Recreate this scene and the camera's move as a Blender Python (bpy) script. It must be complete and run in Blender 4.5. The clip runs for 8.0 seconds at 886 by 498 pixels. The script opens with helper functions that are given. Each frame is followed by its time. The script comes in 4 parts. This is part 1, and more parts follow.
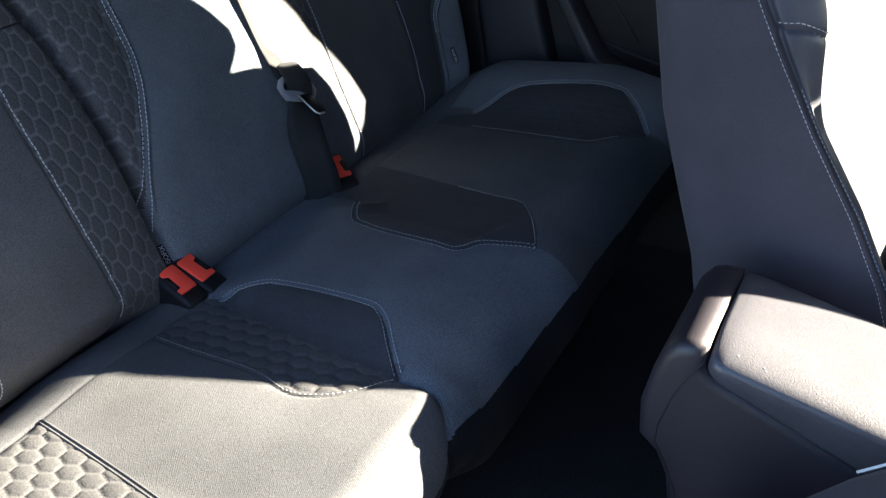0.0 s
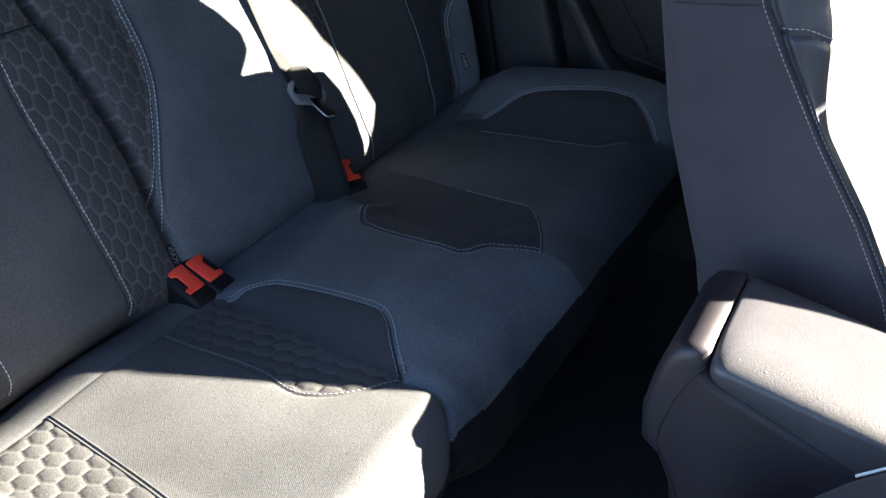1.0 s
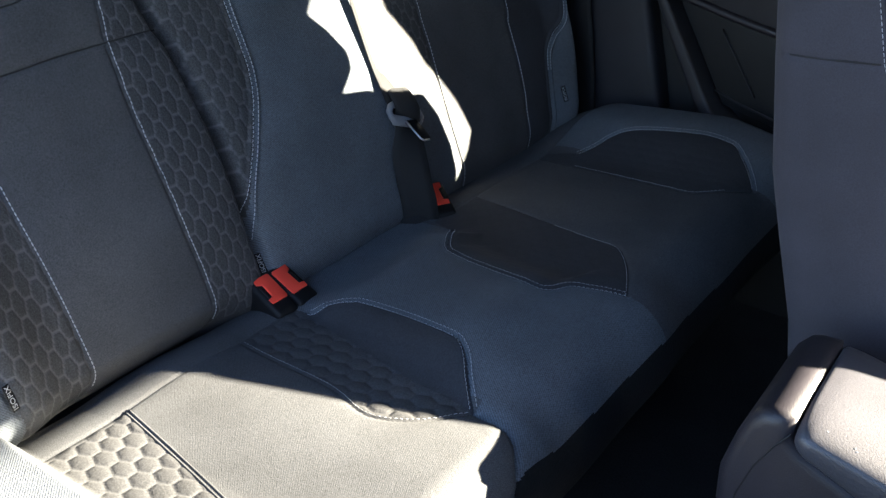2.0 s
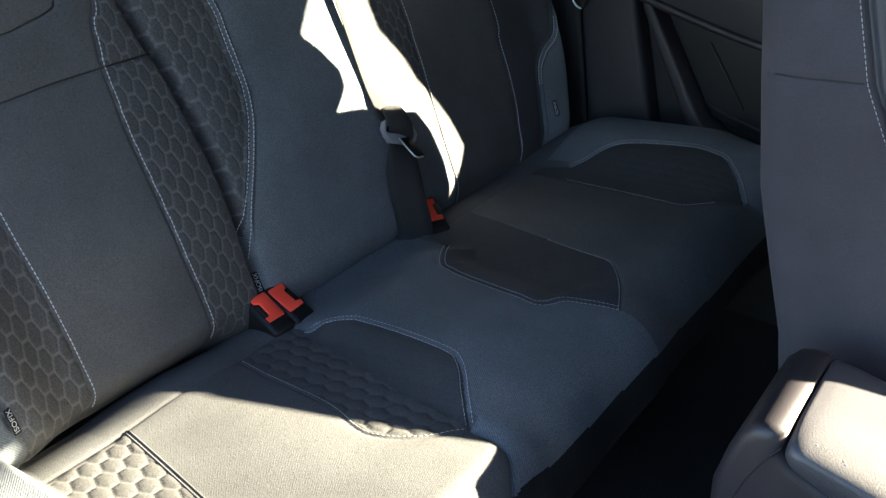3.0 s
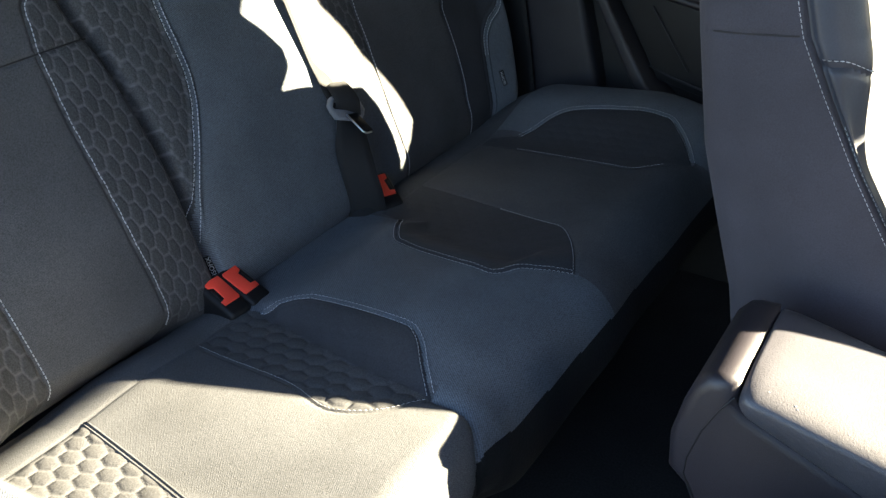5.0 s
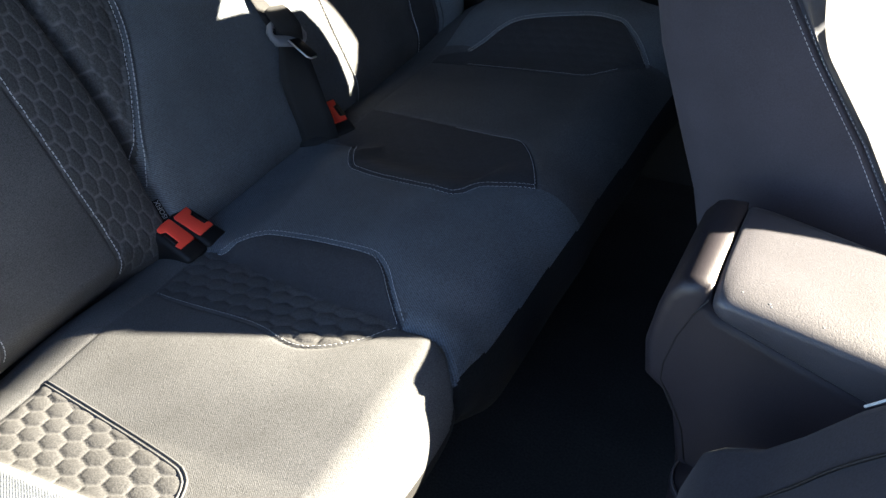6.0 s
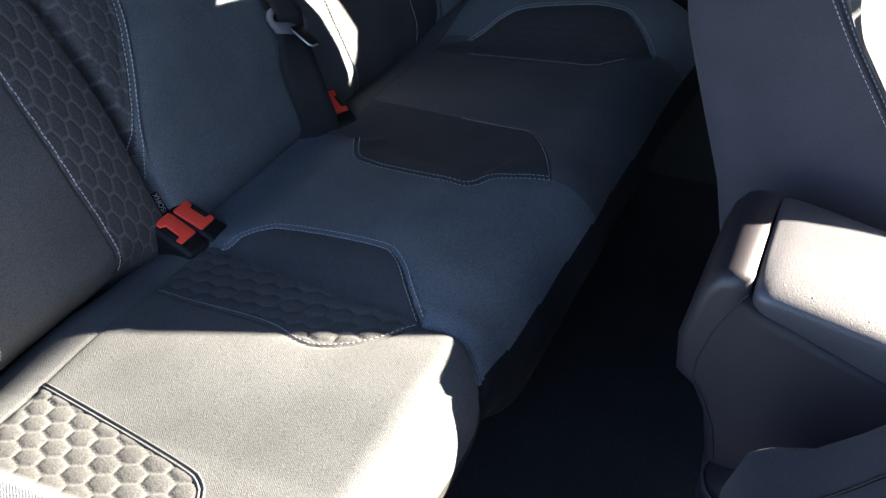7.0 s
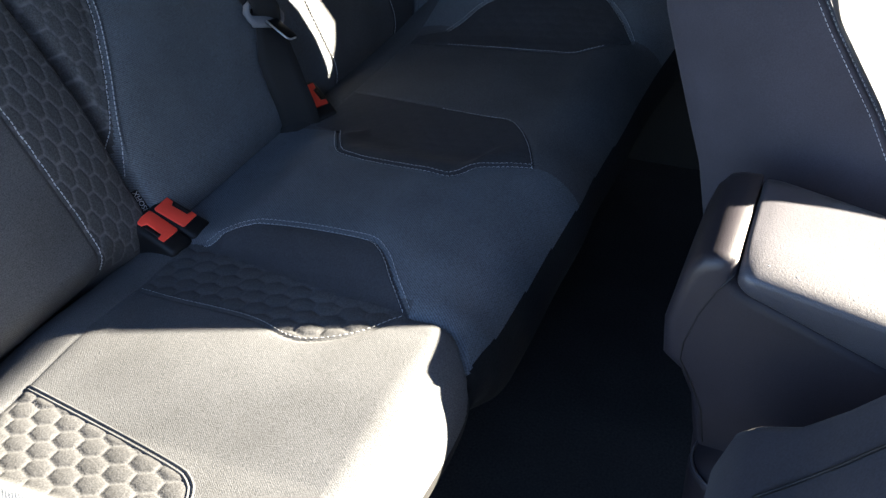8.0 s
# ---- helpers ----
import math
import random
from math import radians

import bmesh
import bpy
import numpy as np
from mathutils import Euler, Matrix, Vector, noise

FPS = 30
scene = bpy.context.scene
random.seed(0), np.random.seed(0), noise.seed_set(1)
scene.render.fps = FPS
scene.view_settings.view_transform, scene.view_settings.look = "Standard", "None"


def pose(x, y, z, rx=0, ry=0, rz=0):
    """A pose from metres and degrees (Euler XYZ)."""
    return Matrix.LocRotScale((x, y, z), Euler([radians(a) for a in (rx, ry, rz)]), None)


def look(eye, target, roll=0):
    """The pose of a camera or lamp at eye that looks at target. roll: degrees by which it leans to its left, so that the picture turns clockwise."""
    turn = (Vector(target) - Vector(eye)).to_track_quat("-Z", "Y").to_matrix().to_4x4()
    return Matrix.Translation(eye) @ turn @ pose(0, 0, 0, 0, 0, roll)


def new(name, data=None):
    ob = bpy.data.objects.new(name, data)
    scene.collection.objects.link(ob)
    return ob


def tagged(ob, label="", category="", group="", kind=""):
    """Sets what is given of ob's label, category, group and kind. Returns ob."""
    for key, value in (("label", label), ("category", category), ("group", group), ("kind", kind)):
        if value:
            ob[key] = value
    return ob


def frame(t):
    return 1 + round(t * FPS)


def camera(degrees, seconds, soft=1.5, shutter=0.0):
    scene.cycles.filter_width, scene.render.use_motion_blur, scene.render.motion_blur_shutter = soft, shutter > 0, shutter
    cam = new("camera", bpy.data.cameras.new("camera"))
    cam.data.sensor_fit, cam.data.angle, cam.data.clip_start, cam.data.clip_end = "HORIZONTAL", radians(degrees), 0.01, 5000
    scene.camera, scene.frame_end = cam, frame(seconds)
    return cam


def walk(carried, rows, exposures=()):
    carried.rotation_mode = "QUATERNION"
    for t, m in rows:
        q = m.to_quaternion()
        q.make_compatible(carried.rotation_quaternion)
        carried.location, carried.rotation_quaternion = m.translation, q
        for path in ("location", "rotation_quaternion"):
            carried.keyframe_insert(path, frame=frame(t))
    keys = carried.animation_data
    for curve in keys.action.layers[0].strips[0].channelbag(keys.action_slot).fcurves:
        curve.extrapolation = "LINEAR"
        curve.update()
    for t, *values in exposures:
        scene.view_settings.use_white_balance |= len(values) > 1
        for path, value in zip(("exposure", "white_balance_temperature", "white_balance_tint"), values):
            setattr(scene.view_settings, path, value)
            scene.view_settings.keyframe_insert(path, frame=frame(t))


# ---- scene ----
# ---- camera ----
cam = camera(53.0, 8.0, soft=1.4)

PATH = [
    (0, (0.723, -0.718, 0.924), (-0.127, 0.754, -0.13), -2.2),
    (0.5, (0.723, -0.717, 0.924), (-0.124, 0.758, -0.13), -2.0),
    (0.7, (0.73, -0.722, 0.929), (-0.096, 0.759, -0.132), -1.7),
    (1, (0.734, -0.721, 0.922), (-0.146, 0.745, -0.116), -2.1),
    (1.2, (0.735, -0.715, 0.923), (-0.208, 0.721, -0.1), -0.3),
    (1.5, (0.724, -0.719, 0.925), (-0.268, 0.694, -0.084), 0.5),
    (1.7, (0.725, -0.714, 0.926), (-0.31, 0.676, -0.072), 0.4),
    (2.8, (0.725, -0.72, 0.94), (-0.325, 0.667, -0.048), 0.1),
    (3, (0.728, -0.72, 0.944), (-0.31, 0.681, -0.035), -0.3),
    (3.5, (0.735, -0.721, 0.94), (-0.273, 0.693, -0.052), -1.1),
    (4, (0.742, -0.721, 0.941), (-0.233, 0.709, -0.062), -1.2),
    (5.5, (0.734, -0.714, 0.929), (-0.178, 0.713, -0.135), -3.3),
    (5.8, (0.733, -0.701, 0.92), (-0.086, 0.724, -0.22), -4.2),
    (6, (0.721, -0.702, 0.923), (-0.107, 0.693, -0.247), -4.8),
    (6.2, (0.698, -0.694, 0.911), (-0.162, 0.694, -0.244), -4.7),
    (6.5, (0.673, -0.688, 0.898), (-0.163, 0.713, -0.259), -2.7),
    (6.7, (0.67, -0.695, 0.898), (-0.124, 0.719, -0.273), -2.8),
    (7, (0.665, -0.701, 0.903), (-0.101, 0.721, -0.277), -3.6),
    (7.5, (0.664, -0.704, 0.901), (-0.081, 0.728, -0.279), -4.5),
    (8, (0.664, -0.701, 0.899), (-0.066, 0.728, -0.295), -4.4),
]
walk(cam, [(t, look(eye, target, roll)) for t, eye, target, roll in PATH],
     [(0.0, 4.16, 5700, 17), (1.5, 4.17, 5650, 17), (3.0, 4.41, 6150, 11), (3.5, 4.43, 6250, 11), (5.5, 4.43, 6150, 14), (6.0, 4.05, 5850, 16), (6.5, 4.2, 5700, 17), (8.0, 4.22, 5700, 17)])

# ---- light: low sun through the windscreen, sky through the open door and windows ----
SUN = Vector((1.6, 1.0, 0.68)).normalized()
world = bpy.data.worlds.new("sky")
scene.world = world
world.use_nodes = True
sky = world.node_tree.nodes.new("ShaderNodeTexSky")
sky.sky_type, sky.sun_disc = "NISHITA", False
sky.sun_elevation, sky.sun_rotation = math.asin(SUN.z), math.atan2(SUN.x, SUN.y)
world.node_tree.links.new(sky.outputs[0], world.node_tree.nodes["Background"].inputs[0])
world.node_tree.nodes["Background"].inputs[1].default_value = 0.05
sun = new("sun", bpy.data.lights.new("sun", "SUN"))
sun.data.energy, sun.data.angle, sun.data.color = 5.0, radians(0.5), (1.0, 0.86, 0.57)
sun.matrix_world = Matrix.Translation((4, 2.5, 1.8)) @ SUN.to_track_quat("Z", "Y").to_matrix().to_4x4()


# ---- materials ----
def material(name, colour, rough=0.8, grain=0.25, scale=400.0, bump=0.3, sheen=0.0, weave=0.0, metal=0.0, stains=0.2, spec=0.5, cord=None, cloth=(0.07, 0.035), creased=0.0):
    """A surface with variation at two scales: fine grain with relief, and broad soiling and wear."""
    m = bpy.data.materials.new(name)
    m.use_nodes = True
    nt = m.node_tree
    n, l = nt.nodes, nt.links
    b = n["Principled BSDF"]
    b.inputs["Roughness"].default_value, b.inputs["Metallic"].default_value = rough, metal
    b.inputs["Specular IOR Level"].default_value = spec
    b.inputs["Sheen Weight"].default_value = sheen
    b.inputs["Sheen Roughness"].default_value = 0.5
    co = n.new("ShaderNodeTexCoord")
    fine = n.new("ShaderNodeTexNoise")
    fine.inputs["Scale"].default_value, fine.inputs["Detail"].default_value = scale, 3.0
    broad = n.new("ShaderNodeTexNoise")
    broad.inputs["Scale"].default_value, broad.inputs["Detail"].default_value = 9.0, 4.0
    for t in (fine, broad):
        l.new(co.outputs["Object"], t.inputs["Vector"])
    relief = fine.outputs[0]
    if weave:
        uv = n.new("ShaderNodeUVMap")
        total = relief
        for axis, amount in (((0.8, 1.0, 0), cloth[0]), ((1.0, -0.45, 0), cloth[1])):
            dot = n.new("ShaderNodeVectorMath")
            dot.operation = "DOT_PRODUCT"
            dot.inputs[1].default_value = Vector(axis).normalized() * (2 * math.pi / weave)
            l.new(uv.outputs[0], dot.inputs[0])
            sine = n.new("ShaderNodeMath")
            sine.operation = "SINE"
            l.new(dot.outputs["Value"], sine.inputs[0])
            add = n.new("ShaderNodeMath")
            add.operation = "MULTIPLY_ADD"
            add.inputs[1].default_value = amount
            l.new(sine.outputs[0], add.inputs[0])
            l.new(total, add.inputs[2])
            total = add.outputs[0]
        relief = total
    if creased:
        cells = n.new("ShaderNodeTexVoronoi")
        cells.feature = "DISTANCE_TO_EDGE"
        cells.inputs["Scale"].default_value = creased
        warp = n.new("ShaderNodeMixRGB")
        warp.blend_type = "ADD"
        warp.inputs[0].default_value = 0.006
        l.new(co.outputs["Object"], warp.inputs[1])
        l.new(fine.outputs[1], warp.inputs[2])
        l.new(warp.outputs[0], cells.inputs["Vector"])
        pebble = n.new("ShaderNodeMapRange")
        pebble.inputs[2].default_value = 0.25
        l.new(cells.outputs[0], pebble.inputs[0])
        add = n.new("ShaderNodeMath")
        add.operation = "MULTIPLY_ADD"
        add.inputs[1].default_value = 0.3
        l.new(pebble.outputs[0], add.inputs[0])
        l.new(fine.outputs[0], add.inputs[2])
        relief = add.outputs[0]
    ramp = n.new("ShaderNodeMapRange")
    ramp.inputs[1].default_value, ramp.inputs[2].default_value = 0.2, 0.8
    ramp.inputs[3].default_value, ramp.inputs[4].default_value = 1 - grain, 1 + grain
    l.new(relief, ramp.inputs[0])
    wear = n.new("ShaderNodeMapRange")
    wear.inputs[1].default_value, wear.inputs[2].default_value = 0.3, 0.7
    wear.inputs[3].default_value, wear.inputs[4].default_value = 1 - stains, 1 + stains
    l.new(broad.outputs[0], wear.inputs[0])
    mul = n.new("ShaderNodeMath")
    mul.operation = "MULTIPLY"
    l.new(ramp.outputs[0], mul.inputs[0])
    l.new(wear.outputs[0], mul.inputs[1])
    tint = n.new("ShaderNodeVectorMath")
    tint.operation = "SCALE"
    tint.inputs[0].default_value = colour
    l.new(mul.outputs[0], tint.inputs["Scale"])
    if cord:
        at = n.new("ShaderNodeAttribute")
        at.attribute_name = "cord"
        mix = n.new("ShaderNodeMix")
        mix.data_type = "RGBA"
        l.new(at.outputs["Fac"], mix.inputs["Factor"])
        l.new(tint.outputs[0], mix.inputs["A"])
        mix.inputs["B"].default_value = (*cord, 1)
        l.new(mix.outputs["Result"], b.inputs["Base Color"])
    else:
        l.new(tint.outputs[0], b.inputs["Base Color"])
    bp = n.new("ShaderNodeBump")
    bp.inputs["Strength"].default_value, bp.inputs["Distance"].default_value = bump, 0.0006
    l.new(relief, bp.inputs["Height"])
    l.new(bp.outputs[0], b.inputs["Normal"])
    return m


TWILL = material("slate_twill", (0.1, 0.1125, 0.129), 0.85, 0.5, 600, 0.65, 0.05, 0.0021, cloth=(0.14, 0.05))
CHARCOAL = material("charcoal_fabric", (0.0725, 0.0745, 0.08), 0.9, 0.62, 800, 0.6, 0.02, 0.0015, cloth=(0.06, 0.03))
# cord: paler tone of the cell outlines, standing in for lit ridges.
HEX = material("charcoal_honeycomb_fabric", (0.051, 0.0515, 0.0545), 0.85, 0.6, 620, 0.55, 0.03, cord=(0.155, 0.155, 0.16))
BOLSTER = material("black_bolster_fabric", (0.034, 0.0355, 0.042), 0.85, 0.4, 600, 0.5, 0.04)
# Near-black for the bench's front roll, standing in for the shade there.
FRONT_SHADE = material("front_shade_black", (0.006, 0.006, 0.0068), 1.0, 0.5, 300, 1.0)
PLASTIC = material("grained_charcoal_plastic", (0.0245, 0.0215, 0.027), 0.45, 0.18, 900, 0.45)
MAT = material("charcoal_floor_carpet", (0.033, 0.031, 0.032), 1.0, 0.5, 300, 1.0)
LID = material("grained_charcoal_leatherette", (0.057, 0.056, 0.066), 0.42, 0.12, 620, 0.35, spec=0.7, creased=400)
LEATHER = material("dark_blue_leatherette", (0.05, 0.055, 0.072), 0.45, 0.1, 520, 0.25)
SHELL = material("black_trim_plastic", (0.013, 0.013, 0.014), 0.6, 0.15, 700, 0.3)
TRIM = material("charcoal_trim_plastic", (0.026, 0.025, 0.03), 0.55, 0.15, 700, 0.3)
LINER = material("black_headliner", (0.035, 0.035, 0.036), 0.95, 0.1, 500, 0.2)
SIDE = material("slate_seat_side_fabric", (0.048, 0.046, 0.06), 0.8, 0.2, 800, 0.35, 0.08)
THREAD = material("pale_grey_thread", (0.55, 0.57, 0.6), 0.7, 0.1, 900, 0.2)
CLOTH = material("dark_blue_grey_seat_fabric", (0.028, 0.027, 0.036), 0.85, 0.3, 500, 0.4, 0.05, 0.0026)
RED = material("red_button_plastic", (1.0, 0.085, 0.05), 0.45, 0.04, 500, 0.1, stains=0.05, spec=0.25)
BLACK = material("black_buckle_plastic", (0.008, 0.008, 0.009), 0.55, 0.1, 700, 0.3, spec=0.3)
WEBBING = material("black_seat_belt_webbing", (0.010, 0.0102, 0.0115), 0.8, 0.25, 900, 0.5, 0.04, 0.0016)
INK = material("white_woven_lettering", (0.55, 0.55, 0.56), 0.8, 0.1, 900, 0.1)
GREY = material("grey_tongue_plastic", (0.2, 0.208, 0.235), 0.45, 0.08, 700, 0.2)
STEEL = material("brushed_steel", (0.75, 0.78, 0.82), 0.42, 0.06, 900, 0.1, metal=1.0)
GROUND = material("grey_asphalt", (0.1, 0.098, 0.095), 0.9, 0.3, 60, 0.5)


def tinted_glass(name, clearness):
    """Thin grey-tinted window glass with a faint reflection."""
    m = bpy.data.materials.new(name)
    m.use_nodes = True
    n, l = m.node_tree.nodes, m.node_tree.links
    n.remove(n["Principled BSDF"])
    clear, gloss, mix = n.new("ShaderNodeBsdfTransparent"), n.new("ShaderNodeBsdfGlossy"), n.new("ShaderNodeMixShader")
    clear.inputs[0].default_value = (clearness * 0.95, clearness, clearness * 0.98, 1)
    gloss.inputs["Roughness"].default_value = 0.02
    mix.inputs[0].default_value = 0.06
    l.new(clear.outputs[0], mix.inputs[1])
    l.new(gloss.outputs[0], mix.inputs[2])
    l.new(mix.outputs[0], n["Material Output"].inputs[0])
    return m


SIDE_GLASS = tinted_glass("dark_tinted_glass", 0.45)
FRONT_GLASS = tinted_glass("clear_tinted_glass", 0.8)


# ---- builders ----
def part(name, bm, mat, parent=None, label="", smooth=True):
    me = bpy.data.meshes.new(name)
    bm.to_mesh(me)
    bm.free()
    me.materials.append(mat)
    if smooth:
        me.polygons.foreach_set("use_smooth", [True] * len(me.polygons))
    ob = new(name, me)
    ob.parent = parent
    return tagged(ob, label)


def empty(name, place, label, category, group="", kind=""):
    ob = new(name)
    ob.location = place
    ob.empty_display_size = 0.02
    return tagged(ob, label, category, group, kind)


def under(ob, parent):
    """Parts are built in world metres: keep them there under a moved base."""
    ob.parent = parent
    ob.matrix_parent_inverse = Matrix.Translation(parent.location).inverted()
    return ob


def mesh_of(name, verts, faces, mat, parent, label="", uv=None, cord=None):
    me = bpy.data.meshes.new(name)
    verts, faces = np.asarray(verts, float), np.asarray(faces)
    if faces.dtype == object or faces.ndim != 2:
        me.from_pydata([tuple(p) for p in verts], [], [tuple(int(i) for i in q) for q in faces])
    else:
        me.from_pydata(verts.tolist(), [], faces.tolist())
    me.materials.append(mat)
    me.polygons.foreach_set("use_smooth", [True] * len(me.polygons))
    if uv is not None:
        layer = me.uv_layers.new(name="UVMap")
        layer.data.foreach_set("uv", uv[faces.ravel()].astype(np.float32).ravel())
    if cord is not None:
        me.attributes.new("cord", "FLOAT", "POINT").data.foreach_set("value", cord.astype(np.float32))
    ob = new(name, me)
    under(ob, parent)
    return tagged(ob, label)


def panels(at, us, vs, label_of, kinds, parent, lines=None, flip=False):
    """Cuts one padded surface along its seams into a mesh for every panel."""
    uu, vv = np.meshgrid(us, vs, indexing="ij")
    uu, vv = uu.ravel(), vv.ravel()
    pts = at(uu, vv)
    cord = lines(uu, vv) if lines else None
    nu, nv = len(us), len(vs)
    cu, cv = np.meshgrid((us[1:] + us[:-1]) / 2, (vs[1:] + vs[:-1]) / 2, indexing="ij")
    tags = label_of(cu.ravel(), cv.ravel())
    i, j = np.meshgrid(np.arange(nu - 1), np.arange(nv - 1), indexing="ij")
    a = (i * nv + j).ravel()
    quads = np.stack([a, a + nv, a + nv + 1, a + 1], -1)
    if flip:
        quads = quads[:, ::-1]
    made = {}
    for k, (name, mat, label) in kinds.items():
        q = quads[tags == k]
        if len(q):
            used, inv = np.unique(q, return_inverse=True)
            made[k] = mesh_of(name, pts[used], inv.reshape(-1, 4), mat, parent, label, np.stack([uu[used], vv[used]], -1), None if cord is None else cord[used])
    return made


def stitching(at, line, offset, parent, length=0.004, gap=0.0014, thick=0.0005, name="stitching", mat=None, sign=1):
    """A row of thread stitches beside a seam, lying on the padded surface."""
    t = np.gradient(line, axis=0)
    t /= np.linalg.norm(t, axis=1)[:, None] + 1e-12
    path = line + offset * np.stack([-t[:, 1], t[:, 0]], -1)
    p = at(path[:, 0], path[:, 1])
    e = 0.002
    n = np.cross(at(path[:, 0] + e, path[:, 1]) - p, at(path[:, 0], path[:, 1] + e) - p)
    n *= sign / (np.linalg.norm(n, axis=1)[:, None] + 1e-12)
    run = np.r_[0, np.cumsum(np.linalg.norm(np.diff(p, axis=0), axis=1))]
    verts, faces = [], []
    for s in np.arange(0, run[-1] - length, length + gap):
        q = [np.array([np.interp(s + f * length, run, p[:, k]) for k in range(3)]) for f in (0, 0.5, 1)]
        m = np.array([np.interp(s + length / 2, run, n[:, k]) for k in range(3)])
        ax = (q[2] - q[0]) / (np.linalg.norm(q[2] - q[0]) + 1e-12)
        side = np.cross(m, ax)
        base = len(verts)
        for f, (c, up) in enumerate(zip(q, (0.0, 0.0009, 0.0))):
            w = thick * (0.7 if f != 1 else 1.0)
            for ang in (0, 1, 2, 3):
                cs, sn = ((1, 0), (0, 1), (-1, 0), (0, -1))[ang]
                verts.append(c + m * (up + 0.0003 + w * sn) + side * w * cs)
        for f in (0, 1):
            for k in range(4):
                a, b = base + f * 4 + k, base + f * 4 + (k + 1) % 4
                faces.append((a, b, b + 4, a + 4))
        faces.append((base + 3, base + 2, base + 1, base))
        faces.append((base + 8, base + 9, base + 10, base + 11))
    return tagged(mesh_of(name, verts, faces, mat or THREAD, parent, "pale grey thread"), kind="stuff")


def prism(outline, lo, hi, axis="y", bevel=0.0, segments=3):
    """A bmesh from a closed outline, pushed from lo to hi along an axis, with rounded edges."""
    bm = bmesh.new()
    put = {"y": lambda a, b, w: (a, w, b), "z": lambda a, b, w: (a, b, w), "x": lambda a, b, w: (w, a, b)}[axis]
    rings = [[bm.verts.new(put(a, b, w)) for a, b in outline] for w in (lo, hi)]
    n = len(outline)
    for k in range(n):
        bm.faces.new((rings[0][k], rings[0][(k + 1) % n], rings[1][(k + 1) % n], rings[1][k]))
    caps = [bm.faces.new(rings[0][::-1]), bm.faces.new(rings[1])]
    bmesh.ops.recalc_face_normals(bm, faces=bm.faces)
    if bevel:
        edges = [e for e in bm.edges if any(f in caps for f in e.link_faces)]
        bmesh.ops.bevel(bm, geom=edges, offset=bevel, segments=segments, profile=0.5, affect="EDGES")
    return bm


def box(lo, hi, bevel=0.004, segments=2):
    bm = bmesh.new()
    bmesh.ops.create_cube(bm, size=1.0)
    for v in bm.verts:
        v.co = Vector([(a + b) / 2 + (b - a) * c for a, b, c in zip(lo, hi, v.co)])
    if bevel:
        bmesh.ops.bevel(bm, geom=bm.edges[:], offset=bevel, segments=segments, profile=0.5, affect="EDGES")
    return bm


def tube(points, radius, sides=8, closed=False):
    bm = bmesh.new()
    p = [Vector(q) for q in points]
    rings = []
    for k, c in enumerate(p):
        a, b = p[max(k - 1, 0)], p[min(k + 1, len(p) - 1)]
        if closed:
            a, b = p[k - 1], p[(k + 1) % len(p)]
        z = (b - a).normalized()
        x = z.orthogonal().normalized() if not rings else (last - z * last.dot(z)).normalized()
        last = x
        y = z.cross(x)
        r = radius[k] if isinstance(radius, (list, tuple)) else radius
        rings.append([bm.verts.new(c + (x * math.cos(t) + y * math.sin(t)) * r) for t in [2 * math.pi * i / sides for i in range(sides)]])
    for k in range(len(rings) - (0 if closed else 1)):
        a, b = rings[k], rings[(k + 1) % len(rings)]
        for i in range(sides):
            bm.faces.new((a[i], a[(i + 1) % sides], b[(i + 1) % sides], b[i]))
    if not closed:
        bm.faces.new(rings[0][::-1])
        bm.faces.new(rings[-1])
    bmesh.ops.recalc_face_normals(bm, faces=bm.faces)
    return bm


def ribbon(points, sides, widths, thick=0.0012, step=0.004):
    """A strap along a smooth path, turned by the given width directions."""
    both = curve([(*p, *(Vector(s).normalized() * w / 2)) for p, s, w in zip(points, sides, widths)], step)
    c, w = both[:, :3], both[:, 3:]
    t = np.gradient(c, axis=0)
    n = np.cross(t, w)
    n *= thick / 2 / np.linalg.norm(n, axis=1)[:, None]
    bm = bmesh.new()
    rings = [[bm.verts.new(p) for p in (a - b + d, a - 0.5 * b + 1.3 * d, a + 0.5 * b + 1.3 * d, a + b + d, a + b - d, a - b - d)] for a, b, d in zip(c, w, n)]
    for r, q in zip(rings[:-1], rings[1:]):
        for k in range(6):
            bm.faces.new((r[k], r[(k + 1) % 6], q[(k + 1) % 6], q[k]))
    bm.faces.new(rings[0][::-1])
    bm.faces.new(rings[-1])
    bmesh.ops.recalc_face_normals(bm, faces=bm.faces)
    return bm


def lettering(text, size, m, mat, parent):
    """Words in the built-in font as a mesh, at the pose m."""
    font = bpy.data.curves.new("lettering", "FONT")
    font.body, font.size, font.align_x, font.align_y, font.extrude = text, size, "CENTER", "CENTER", 0.00015
    tmp = bpy.data.objects.new("lettering", font)
    me = bpy.data.meshes.new_from_object(tmp)
    bpy.data.objects.remove(tmp)
    me.materials.append(mat)
    ob = new("lettering", me)
    under(ob, parent)
    ob.matrix_basis = m
    return ob


# ---- upholstery geometry: plan curves and padded surfaces ----
def ss(a, b, v):
    """Smooth step from 0 at a to 1 at b."""
    t = np.clip((v - a) / (b - a), 0, 1)
    return t * t * (3 - 2 * t)


